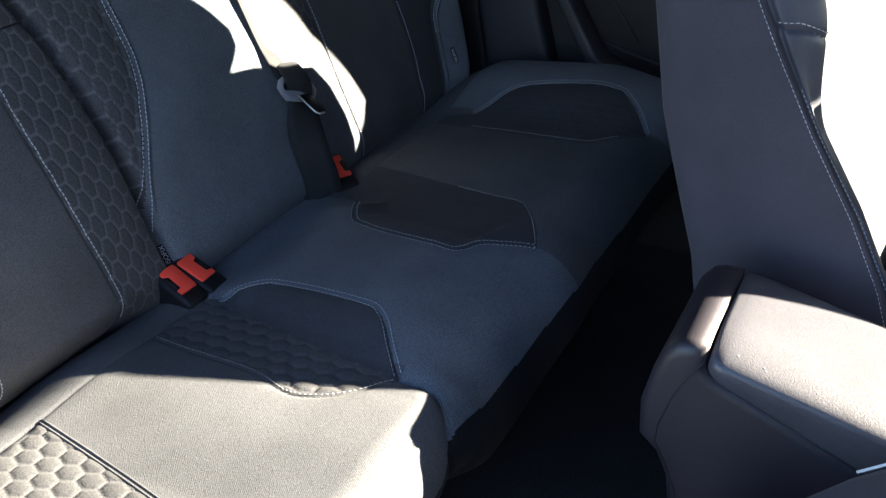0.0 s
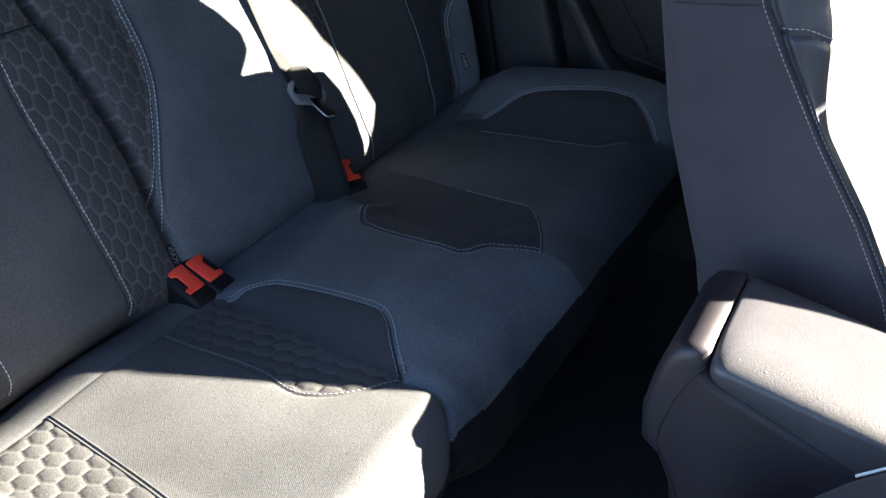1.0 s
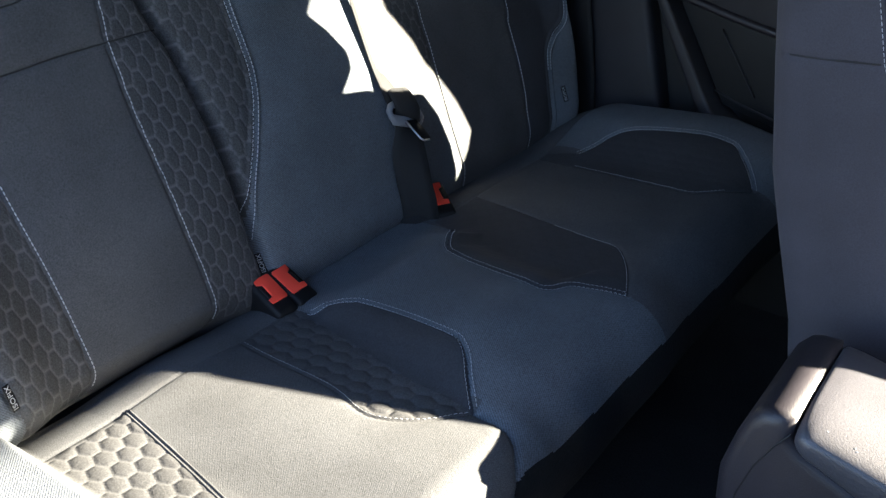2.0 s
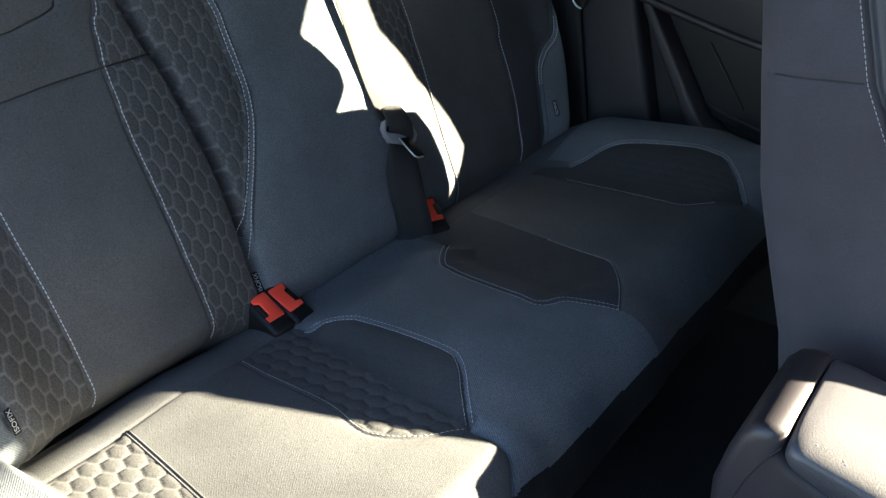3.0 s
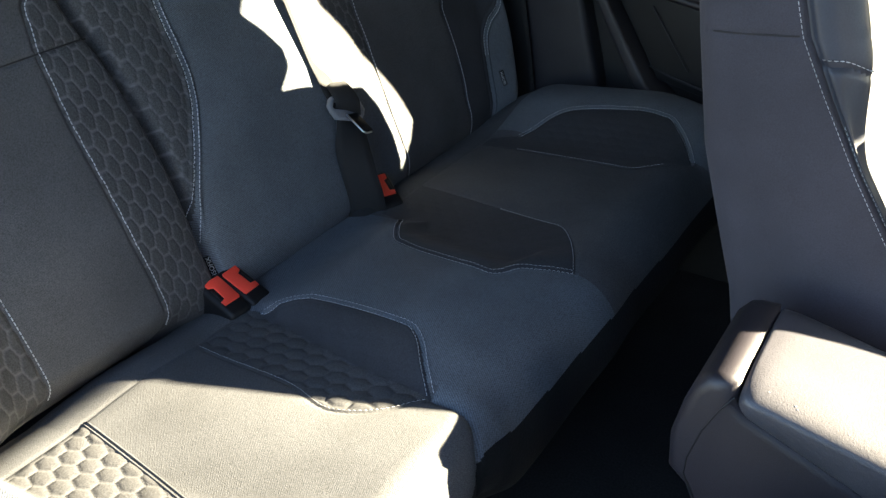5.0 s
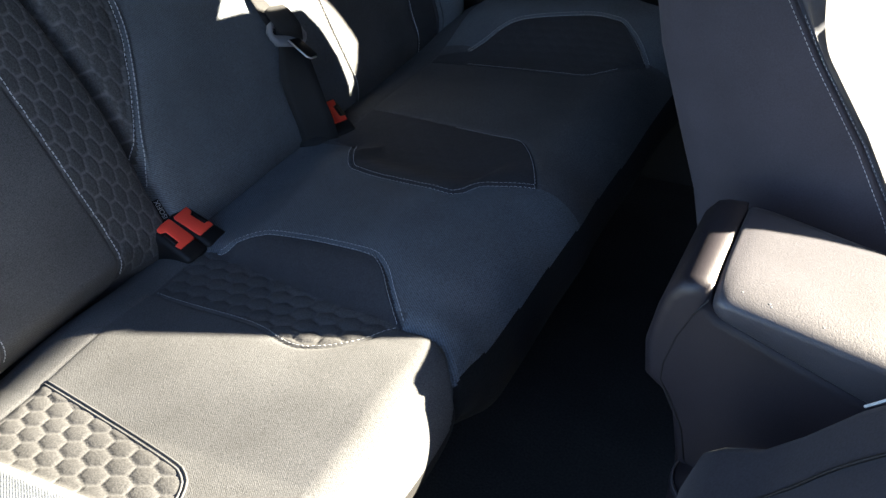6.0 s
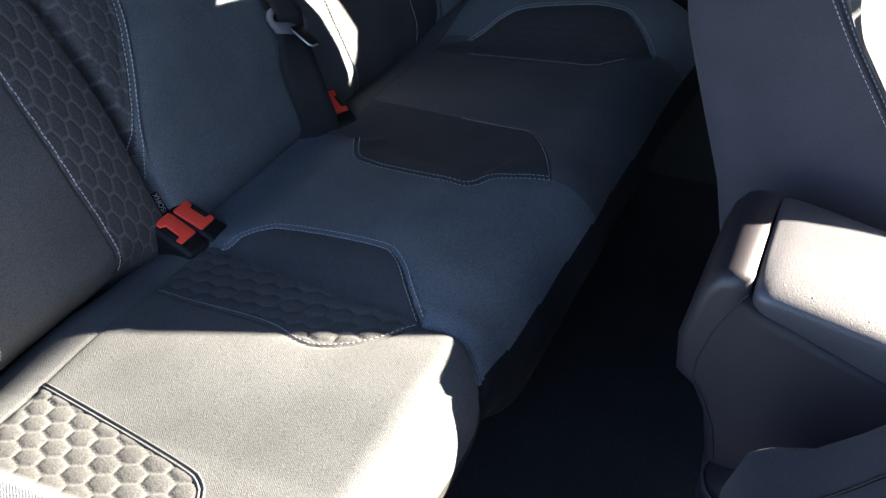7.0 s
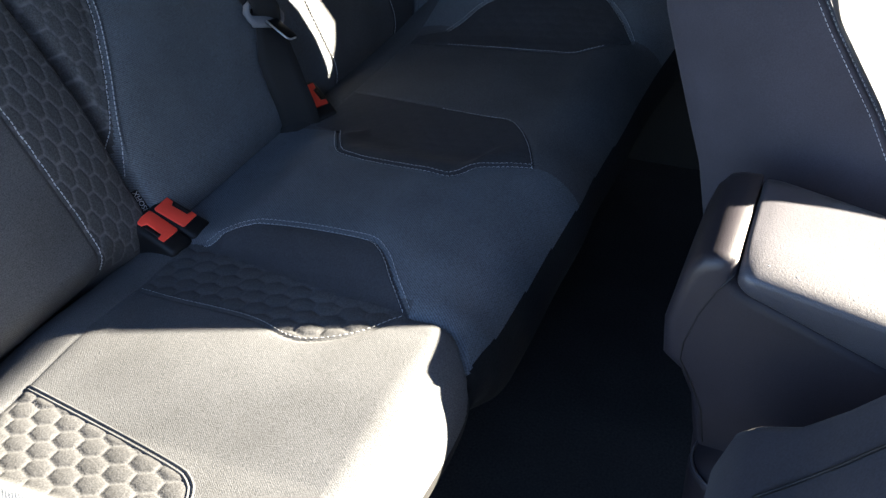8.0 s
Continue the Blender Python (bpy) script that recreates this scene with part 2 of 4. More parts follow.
def curve(points, step=0.004, closed=False):
    """A smooth curve through a few points, as an even polyline."""
    p = np.array(points, float)
    ext = np.vstack([p[-1], p, p[0], p[1]]) if closed else np.vstack([2 * p[0] - p[1], p, 2 * p[-1] - p[-2]])
    out = []
    for i in range(1, len(ext) - 2):
        a, b, c, d = ext[i - 1:i + 3]
        n = max(2, int(np.linalg.norm(c - b) / step * 2))
        t = np.linspace(0, 1, n, endpoint=False)[:, None]
        out.append(0.5 * (2 * b + (c - a) * t + (2 * a - 5 * b + 4 * c - d) * t**2 + (3 * b - a - 3 * c + d) * t**3))
    out = np.vstack(out + ([] if closed else [p[-1:]]))
    if closed:
        out = np.vstack([out, out[:1]])
    run = np.r_[0, np.cumsum(np.linalg.norm(np.diff(out, axis=0), axis=1))]
    at = np.linspace(0, run[-1], max(3, int(run[-1] / step)))
    return np.stack([np.interp(at, run, out[:, k]) for k in range(out.shape[1])], -1)


def distance(u, v, line):
    """Distance from points of the plan to a polyline."""
    best = np.full(u.shape, 9.0)
    lo, hi = line.min(0) - 0.05, line.max(0) + 0.05
    near = (u > lo[0]) & (u < hi[0]) & (v > lo[1]) & (v < hi[1])
    if not near.any():
        return best
    pu, pv = u[near], v[near]
    d2 = np.full(pu.shape, 81.0)
    for (a, b), (c, d) in zip(line[:-1], line[1:]):
        du, dv = c - a, d - b
        t = np.clip(((pu - a) * du + (pv - b) * dv) / (du * du + dv * dv + 1e-12), 0, 1)
        d2 = np.minimum(d2, (pu - a - t * du) ** 2 + (pv - b - t * dv) ** 2)
    best[near] = np.sqrt(d2)
    return best


def inside(u, v, poly):
    """Even-odd test of points in a closed polygon."""
    hit = np.zeros(u.shape, bool)
    for (a, b), (c, d) in zip(poly, np.roll(poly, -1, axis=0)):
        cross = (b > v) != (d > v)
        hit ^= cross & (u < (c - a) * (v - b) / (d - b + 1e-15) + a)
    return hit


def hexes(u, v, pitch=0.0285, squash=0.66):
    """Distance from the nearest edge of a honeycomb whose cells follow each other along u; its rows lie closer across v."""
    a, b = np.asarray(u, float), np.asarray(v, float) / squash
    h = pitch * math.sqrt(3)
    best, second = np.full(a.shape, 9.0), np.full(a.shape, 9.0)
    for oa, ob in ((0, 0), (pitch / 2, h / 2)):
        ia, ib = np.round((a - oa) / pitch), np.round((b - ob) / h)
        for da in (-1, 0, 1):
            for db in (-1, 0, 1):
                d = (a - (ia + da) * pitch - oa) ** 2 + (b - (ib + db) * h - ob) ** 2
                second = np.where(d < best, best, np.minimum(second, d))
                best = np.minimum(best, d)
    return (second - best) / (2 * pitch)


# seams of the cushion, in plan: u forwards from the crease, v across the car
REAR = 0.05
C_HEX_IN = curve([(0.05, -0.351), (0.16, -0.37), (0.25, -0.387), (0.271, -0.394), (0.283, -0.406), (0.288, -0.43), (0.288, -0.52)])
C_NEAR_STITCH = curve([(0.055, -0.2), (0.1, -0.205), (0.2, -0.212), (0.257, -0.228), (0.287, -0.225), (0.319, -0.205), (0.341, -0.176), (0.347, -0.166)])
C_NEAR_DOUBLE = curve([(0.074, -0.1125), (0.09, -0.1095), (0.107, -0.104), (0.13, -0.0955), (0.146, -0.0905), (0.204, -0.0895), (0.273, -0.095), (0.291, -0.1015), (0.306, -0.115), (0.322, -0.135), (0.347, -0.163)])
C_RIDGE = curve([(0.074, -0.114), (0.095, -0.123), (0.19, -0.143), (0.263, -0.158), (0.347, -0.165)])
C_FAR_DOUBLE = curve([(0.09, 0.15), (0.117, 0.112), (0.144, 0.07), (0.166, 0.059), (0.209, 0.05), (0.286, 0.041), (0.305, 0.049), (0.318, 0.074), (0.342, 0.093), (0.371, 0.112)])
C_FAR_SINGLE = curve([(0.371, 0.113), (0.347, 0.164), (0.322, 0.2), (0.303, 0.215), (0.266, 0.222), (0.209, 0.233), (0.055, 0.262)])
C_FAR_STITCH = curve([(0.055, 0.436), (0.134, 0.429), (0.188, 0.425), (0.278, 0.419), (0.317, 0.416), (0.338, 0.428), (0.36, 0.447), (0.384, 0.482)])
C_FAR_ARC = curve([(0.1, 0.48), (0.116, 0.503), (0.134, 0.533), (0.164, 0.554), (0.239, 0.566), (0.305, 0.568), (0.335, 0.558), (0.386, 0.485)])
C_SIDE_NEAR = curve([(0.347, -0.165), (0.395, -0.17), (0.431, -0.199), (0.48, -0.21), (0.8, -0.21)])
SEAMS_CUSHION = [C_NEAR_DOUBLE, C_FAR_DOUBLE, C_FAR_ARC, C_SIDE_NEAR]
FINE_SEAMS = [C_NEAR_STITCH, C_FAR_SINGLE, C_FAR_STITCH]
P_NEAR_HEX = np.vstack([C_HEX_IN, [(0.286, -0.6), (0.05, -0.6)]])
P_NEAR_SLOPE = np.vstack([C_NEAR_STITCH, C_RIDGE[::-1], [(0.05, -0.113), (0.05, -0.2)]])
P_NEAR_BOLSTER = np.vstack([C_NEAR_DOUBLE, C_RIDGE[::-1]])
P_FAR_SLOPE = np.vstack([C_FAR_DOUBLE, C_FAR_SINGLE, [(0.05, 0.265), (0.05, 0.16)]])
P_FAR_PATCH = np.vstack([C_FAR_STITCH, C_FAR_ARC[::-1], [(0.055, 0.46)]])


def cushion_profile(u, r):
    """Side profile of the bench: rear roll, gently rising top, rolled front and drop to the floor."""
    tilt = 0.0997
    flat = 0.4248 - 1.0997 * r
    x, z = np.array(u, float), 0.328 + 0.1 * np.array(u, float)
    z = z - 0.045 * np.clip((0.034 - u) / 0.085, 0, 2) ** 2
    arc = np.clip((u - flat) / r, 0, math.pi / 2 + 0.9)
    a = tilt - arc
    ax = flat + r * (math.sin(tilt) - np.sin(a))
    az = 0.328 + 0.1 * flat - r * (math.cos(tilt) - np.cos(a))
    past = np.maximum(u - flat - r * (math.pi / 2 + 0.9), 0)
    ax, az = ax + past * np.cos(a), az + past * np.sin(a)
    front = u > flat
    return np.where(front, ax, x), np.where(front, az, z)


def across(line, u):
    """The v of a plan curve at u."""
    order = np.argsort(line[:, 0])
    return np.interp(u, line[order, 0], line[order, 1])


def cushion_swell(u, v):
    """Bolsters and valleys of the bench along its normal."""
    ridge_n = across(C_RIDGE, u) - 0.002
    top_n = np.maximum(across(C_NEAR_DOUBLE, u), ridge_n + 0.022)
    top_f = across(C_FAR_DOUBLE, np.clip(u, 0.13, 0.36)) + 0.004
    mid = ss(0, 1, (v - ridge_n) / (top_n - ridge_n)) * (1 - ss(0, 1, (v - top_f) / 0.075))
    ends = ss(0.04, 0.135, u) * (1 - 0.9 * ss(0.27, 0.37, u))
    h = 0.026 * mid * ends
    h += 0.055 * ss(-0.440, -0.478, v) * (1 - 0.4 * ss(0.3, 0.45, u))
    h += 0.041 * ss(0.45, 0.6, v) * ss(-0.03, 0.1, u) * (1 - 0.75 * ss(0.27, 0.42, u))
    h -= 0.09 * ss(0.605, 0.74, v) ** 2
    h += 0.004 * np.cos((v + 0.28) / 0.09 * math.pi / 2) * (abs(v + 0.28) < 0.09)
    h += 0.0012 * np.sin(9 * u + 14 * v) * np.sin(21 * v - 11 * u)
    return h


def puff(u, v, seams, groove=0.0035, wide=0.0032, rise=0.005):
    d = np.full(np.shape(u), 9.0)
    for line in seams:
        d = np.minimum(d, distance(u, v, line))
    return rise * (1 - np.exp(-d / 0.014)) - groove * np.exp(-(d / wide) ** 2), d


def cushion_at(u, v):
    """Points of the bench's surface."""
    u, v = np.asarray(u, float), np.asarray(v, float)
    e = 1e-3
    roll = 0.04 + 0.032 * ss(-0.2, -0.11, v)
    x, z = cushion_profile(u, roll)
    xa, za = cushion_profile(u + e, roll)
    xb, zb = cushion_profile(u - e, roll)
    tx, tz = xa - xb, za - zb
    n = np.hypot(tx, tz)
    nx, nz = -tz / n, tx / n
    lift, _ = puff(u, v, SEAMS_CUSHION)
    lift = lift + puff(u, v, FINE_SEAMS, 0.0012, 0.0022, 0.0012)[0]
    rear = np.abs(u - REAR)
    has_rear = (1 - ss(-0.13, -0.1, v)) + ss(0.15, 0.2, v)
    lift = lift - has_rear * (0.0012 * np.exp(-rear / 0.012) + 0.0006 * np.exp(-(rear / 0.0025) ** 2))
    for line in (C_NEAR_DOUBLE, C_FAR_DOUBLE, C_FAR_ARC):
        lift = lift + 0.0022 * (1 - ss(0.0038, 0.0062, distance(u, v, line)))
    h = cushion_swell(u, v) + lift
    cell = hexes(u, v)
    hexed = inside(u, v, P_NEAR_HEX) & (u > REAR + 0.004) & (v > -0.45)
    h = h + hexed * ss(0.0005, 0.006, distance(u, v, C_HEX_IN)) * ss(REAR + 0.001, REAR + 0.012, u) * (0.0006 * ss(0.0003, 0.003, cell) + 0.0012 * np.sqrt(ss(0.0, 0.0135, cell)) - 0.0004)
    soft = (inside(u, v, P_NEAR_SLOPE) & (u > REAR + 0.004)) * ss(0.003, 0.009, distance(u, v, C_NEAR_STITCH))
    h = h + soft * (0.0008 * ss(0.0004, 0.003, cell) + 0.0015 * np.sqrt(ss(0.0, 0.0135, cell)) - 0.0015)
    faint = inside(u, v, P_NEAR_BOLSTER) | inside(u, v, P_FAR_SLOPE) | inside(u, v, P_FAR_PATCH)
    h = h + faint * 0.0004 * (np.sqrt(ss(0, 0.009, cell)) - 0.6)
    return np.stack([x + nx * h, v + 0 * x, z + nz * h], -1)


# seams of the backrests: r up the backrest from the crease, v across
LEAN = math.atan(0.38)
B_GAP = curve([(-0.06, -0.106), (0.0, -0.107), (0.1, -0.108), (0.2, -0.109), (0.3, -0.118), (0.4, -0.14), (0.62, -0.15)])
B_DOUBLE = curve([(0.072, -0.1075), (0.098, -0.1035), (0.125, -0.0955), (0.15, -0.084), (0.1786, -0.0685), (0.2213, -0.0465), (0.2455, -0.0375), (0.2728, -0.0325), (0.3305, -0.032), (0.3737, -0.0345), (0.5, -0.065), (0.61, -0.09)])
B_NEAR_IN = curve([(-0.02, -0.192), (0.006, -0.193), (0.07, -0.195), (0.125, -0.199), (0.25, -0.201), (0.302, -0.199), (0.333, -0.198), (0.355, -0.194), (0.383, -0.188), (0.403, -0.178), (0.5, -0.16), (0.62, -0.17)])
B_NEAR_OUT = curve([(-0.02, -0.357), (0.006, -0.355), (0.033, -0.352), (0.135, -0.358), (0.222, -0.364), (0.33, -0.366), (0.62, -0.36)])
B_NEAR_EDGE = curve([(-0.03, -0.43), (0.018, -0.436), (0.07, -0.447), (0.2, -0.456), (0.6, -0.456)])
B_CROSS = curve([(0.326, -0.45), (0.3295, -0.315), (0.333, -0.26), (0.3343, -0.196), (0.335, -0.122)])
B_CROSS_TOP = curve([(0.389, -0.36), (0.3904, -0.2875), (0.3952, -0.2587), (0.402, -0.2304), (0.411, -0.2198), (0.45, -0.212)])
B_FAR_DOUBLE = curve([(0.088, 0.286), (0.11, 0.277), (0.15, 0.257), (0.2, 0.23), (0.267, 0.207), (0.33, 0.207), (0.4, 0.215), (0.61, 0.25)])
B_FAR_IN = curve([(-0.02, 0.292), (0.027, 0.29), (0.108, 0.2815), (0.1727, 0.2818), (0.2106, 0.286), (0.2487, 0.2878), (0.309, 0.29), (0.6, 0.27)])
B_FAR_OUT = curve([(-0.02, 0.478), (0.049, 0.477), (0.082, 0.4815), (0.142, 0.4842), (0.201, 0.487), (0.266, 0.4995), (0.6, 0.485)])
B_FAR_EDGE = curve([(-0.02, 0.548), (0.06, 0.558), (0.123, 0.571), (0.153, 0.592), (0.189, 0.63), (0.3, 0.65), (0.6, 0.64)])
SEAMS_BACK = [B_DOUBLE, B_FAR_EDGE, B_NEAR_EDGE]
FINE_BACK = [B_NEAR_IN, B_NEAR_OUT, B_CROSS, B_CROSS_TOP, B_FAR_IN, B_FAR_OUT]


def back_edge(line, r):
    """Where a seam of the backrest lies at the height r."""
    order = np.argsort(line[:, 0])
    return np.interp(r, line[order, 0], line[order, 1])


def back_hexed(r, v):
    e = back_edge
    zone = (v > e(B_NEAR_IN, r)) & (v < e(B_DOUBLE, r)) & (r > 0)
    zone |= (v < e(B_NEAR_OUT, r)) & (v > e(B_NEAR_EDGE, r)) & (r > 0)
    zone |= (v > e(B_FAR_DOUBLE, r)) & (v < e(B_FAR_IN, r)) & (r > 0.09)
    return zone


def back_at(r, v):
    """Points of the backrests' surface."""
    r, v = np.asarray(r, float), np.asarray(v, float)
    lift, _ = puff(r, v, SEAMS_BACK, 0.003, 0.003, 0.006)
    lift = lift + puff(r, v, FINE_BACK, 0.002, 0.0026, 0.0025)[0]
    for line in (B_DOUBLE, B_FAR_EDGE):
        lift = lift + 0.004 * (1 - ss(0.0055, 0.008, distance(r, v, line)))
    gap = back_edge(B_GAP, r)
    dg = np.abs(v - gap)
    lift = lift + 0.010 * (1 - np.exp(-dg / 0.02)) - 0.022 * np.exp(-(dg / 0.006) ** 2) - 0.004
    rim = 0.6 + 0.2 * np.clip(r, 0, 0.2)
    h = lift + 0.02 * ss(-0.06, 0.0, v - rim) - 0.14 * ss(-0.008, 0.05, v - rim) ** 2
    h += 0.028 * ss(-0.37, -0.44, v) - 0.1 * ss(-0.455, -0.5, v) ** 2
    h -= 0.030 * np.clip((0.035 - r) / 0.06, 0, 1.5) ** 2
    h -= 0.05 * np.clip((0.036 - r) / 0.05, 0, 1.8) ** 2 * (1 - ss(-0.2, -0.13, v))
    h += 0.012 * np.exp(-((r - 0.14) / 0.12) ** 2)
    cell = hexes(r, v, squash=0.52)
    h = h + back_hexed(r, v) * 0.0011 * (ss(0.0, 0.004, cell) - 0.5)
    c, s = math.cos(LEAN), math.sin(LEAN)
    return np.stack([-s * r + c * h, v + 0 * r, 0.335 + c * r + s * h], -1)


# ---- structure: car shell, floor, ground ----
def slab(name, lo, hi, mat, label, category="car shell", bevel=0.006):
    return tagged(part(name, box(lo, hi, bevel), mat, None, ""), label, category, kind="structure")


tagged(part("ground", box((-60, -60, -0.36), (60, 60, -0.32), 0), GROUND), "grey asphalt ground outside the car", "ground", kind="structure")
slab("floor", (-0.9, -0.66, -0.06), (2.0, 0.80, 0.0), MAT, "black carpeted footwell floor of the car", "floor")
slab("ceiling", (-0.9, -0.62, 1.14), (1.83, 0.80, 1.165), LINER, "black fabric headliner under the roof", "ceiling")
# The opening is unseen; its outline is cut to shape the backrest's sun patch.
far_side = prism([(-0.9, 0.0), (2.0, 0.0), (2.0, 0.82), (1.62, 0.74), (1.56, 0.61), (1.1, 0.60), (0.98, 0.66), (0.731, 0.695), (0.696, 0.708), (0.708, 0.763), (0.728, 0.824), (0.749, 0.861), (0.752, 0.903), (0.768, 0.946), (0.778, 0.967), (0.764, 1.008), (0.76, 1.14), (-0.9, 1.14)], 0.76, 0.80, "y")
tagged(part("wall_far", far_side, SHELL, smooth=False), "black far side trim, its unseen window opening cut to shape the sun", "wall", kind="structure")
slab("wall_rear", (-0.9, -0.66, 0.0), (-0.86, 0.76, 0.98), SHELL, "black trim behind the rear seat", "wall")
near_side = prism([(-0.9, 0.0), (0.02, 0.0), (0.0, 0.62), (-0.06, 0.8), (-0.18, 1.14), (-0.9, 1.14)], -0.66, -0.62, "y")
tagged(part("wall_near", near_side, SHELL, smooth=False), "black plastic side trim beside the rear seat", "wall", kind="structure")
slab("wall_front", (2.0, -0.66, -0.06), (2.06, 0.80, 0.84), SHELL, "black dashboard wall under the windscreen", "wall")
# Unseen strip whose lower edge is cut to shape the sun on the rear seat.
header = prism([(0.70, 1.16), (0.982, 1.123), (1.056, 1.109), (1.3, 1.09), (1.7045, 1.087), (1.708, 1.0495), (1.78, 1.081), (1.98, 1.166), (1.98, 1.2), (0.70, 1.2)], 0.76, 0.80, "y")
tagged(part("sun_mask", header, SHELL, smooth=False), "unseen strip over the far window, added to shape the sun patch", "frame", kind="structure")
# Unseen panes added to dim the sky; with shadows off the sun passes undimmed.
side_glass = prism([(0.67, 0.66), (0.75, 1.10), (2.0, 1.10), (2.0, 0.80), (1.62, 0.73), (1.56, 0.60), (1.1, 0.59), (0.98, 0.65)], 0.778, 0.782, "y")
front_glass = prism([(-0.62, 0.83), (-0.62, 1.15), (0.79, 1.15), (0.79, 0.83)], 2.028, 2.032, "x")
for name, pane, glass in (("window_1", side_glass, SIDE_GLASS), ("window_2", front_glass, FRONT_GLASS)):
    ob = tagged(part(name, pane, glass, smooth=False), "unseen grey window pane added to dim the sky but not the sun", "window", kind="structure")
    ob.visible_shadow = False
door_panel = prism([(-1.2, -0.1), (0.0, -0.1), (0.0, 0.92), (-0.1, 0.97), (-0.95, 1.05), (-1.2, 0.8)], -0.05, 0.05, "x", 0.01, 2)
bmesh.ops.transform(door_panel, matrix=pose(1.75, -0.70, 0, 0, 0, -57), verts=door_panel.verts)
tagged(part("wall_door", door_panel, SHELL, smooth=False), "black inner face of the wide open front door", "door", kind="structure")
# Unseen block added in the sun's way, to shade the near cushion's front.
slab("dashboard", (1.9, 0.44, 0.80), (2.0, 0.575, 0.975), SHELL, "unseen block added to keep sun off the cushion's front", "dashboard")
slab("door_sill", (-0.02, -0.70, -0.06), (2.0, -0.60, 0.06), SHELL, "black plastic door sill", "sill")

# ---- rear bench cushion ----
bench = empty("rear_seat_cushion", (0.2, 0.1, 0.0), "charcoal and slate fabric rear bench cushion with honeycomb patches", "car seat")


def cushion_label(u, v):
    k = np.full(u.shape, 1)
    k[v < np.where(u < 0.35, -0.15, across(C_SIDE_NEAR, u))] = 0
    k[v > np.where(u < 0.371, across(C_FAR_DOUBLE, u), 0.113)] = 2
    k[(u < REAR) & (v < -0.11)] = 3
    k[(u < REAR) & (v > 0.19)] = 4
    k[inside(u, v, P_NEAR_HEX) & (u > REAR)] = 5
    k[inside(u, v, P_NEAR_SLOPE) & (u > REAR)] = 6
    k[inside(u, v, P_NEAR_BOLSTER)] = 7
    k[inside(u, v, P_FAR_SLOPE) & (u > REAR)] = 8
    k[inside(u, v, P_FAR_PATCH) & (u > REAR)] = 9
    k[(v > 0.49 + 0.2 * np.clip(u - 0.38, 0, 0.4)) & (k == 2)] = 10
    k[(v < -0.445)] = 11
    # Below the front edge the shade is put into the colour.
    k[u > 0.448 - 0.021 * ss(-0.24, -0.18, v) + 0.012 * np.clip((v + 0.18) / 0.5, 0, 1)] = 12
    return k


def cushion_lit_ridges(u, v):
    # Outlines paled as lit ridges: strong on the sunlit patch, faint in shade.
    return (1 - ss(0.0006, 0.0022, hexes(u, v))) * (0.5 * inside(u, v, P_NEAR_HEX) + 0.12 * inside(u, v, P_NEAR_SLOPE)) * (u > REAR)


cushion_parts = panels(cushion_at, np.arange(-0.16, 0.78, 0.0019), np.arange(-0.53, 0.745, 0.0019), cushion_label, {
    0: ("seat_panel", CHARCOAL, "charcoal fabric seat panel"),
    1: ("middle_panel", TWILL, "slate twill middle seat panel"),
    2: ("seat_panel", CHARCOAL, "charcoal fabric seat panel"),
    3: ("rear_strip", CHARCOAL, "charcoal fabric strip along the crease"),
    4: ("rear_strip", CHARCOAL, "charcoal fabric strip along the crease"),
    5: ("honeycomb_patch", HEX, "padded honeycomb patch"),
    6: ("honeycomb_patch", HEX, "padded honeycomb patch"),
    7: ("bolster_patch", BOLSTER, "black fabric bolster patch"),
    8: ("bolster_patch", BOLSTER, "black fabric bolster patch"),
    9: ("bolster_patch", BOLSTER, "black fabric bolster patch"),
    10: ("outer_bolster", TWILL, "slate twill outer bolster"),
    11: ("outer_bolster", TWILL, "slate twill outer bolster"),
    # Shade on the front roll, given as a near-black surface.
    12: ("shaded_front", FRONT_SHADE, "front roll of the bench, its shade put in as near-black"),
}, bench, cushion_lit_ridges)
for line, offsets, who in ((C_NEAR_STITCH, (0.003,), 0), (C_NEAR_DOUBLE, (0.0037, -0.0037), 1), (C_FAR_DOUBLE, (0.0037, -0.0037), 1), (C_FAR_SINGLE[C_FAR_SINGLE[:, 0] > 0.2], (0.003,), 2), (C_FAR_STITCH[(C_FAR_STITCH[:, 0] > 0.12) & (C_FAR_STITCH[:, 0] < 0.362)], (0.003,), 2), (C_FAR_ARC, (0.0037, -0.0037), 10)):
    for o in offsets:
        stitching(cushion_at, line, o, cushion_parts[who], thick=0.00022 if line is C_NEAR_STITCH else 0.0003)

# ---- rear backrests ----
near_back = empty("folding_rear_seat", (-0.05, -0.28, 0.3), "charcoal fabric rear backrest with honeycomb side strips", "car seat", "rear backrests")
far_back = empty("folding_rear_seat", (-0.05, 0.28, 0.3), "slate and charcoal wide rear backrest with honeycomb strips", "car seat", "rear backrests")


def back_label(r, v):
    e = back_edge
    k = np.full(r.shape, 0)
    k[(v > e(B_NEAR_IN, r))] = 1
    k[(v < e(B_NEAR_OUT, r))] = 2
    k[(r > 0.332) & (k == 0)] = 3
    k[v < e(B_NEAR_EDGE, r)] = 10
    k[v > e(B_GAP, r)] = 4
    k[v > e(B_DOUBLE, r)] = 5
    k[v > e(B_FAR_DOUBLE, r)] = 6
    k[v > e(B_FAR_IN, r)] = 7
    k[v > e(B_FAR_OUT, r)] = 8
    k[v > e(B_FAR_EDGE, r)] = 9
    return k


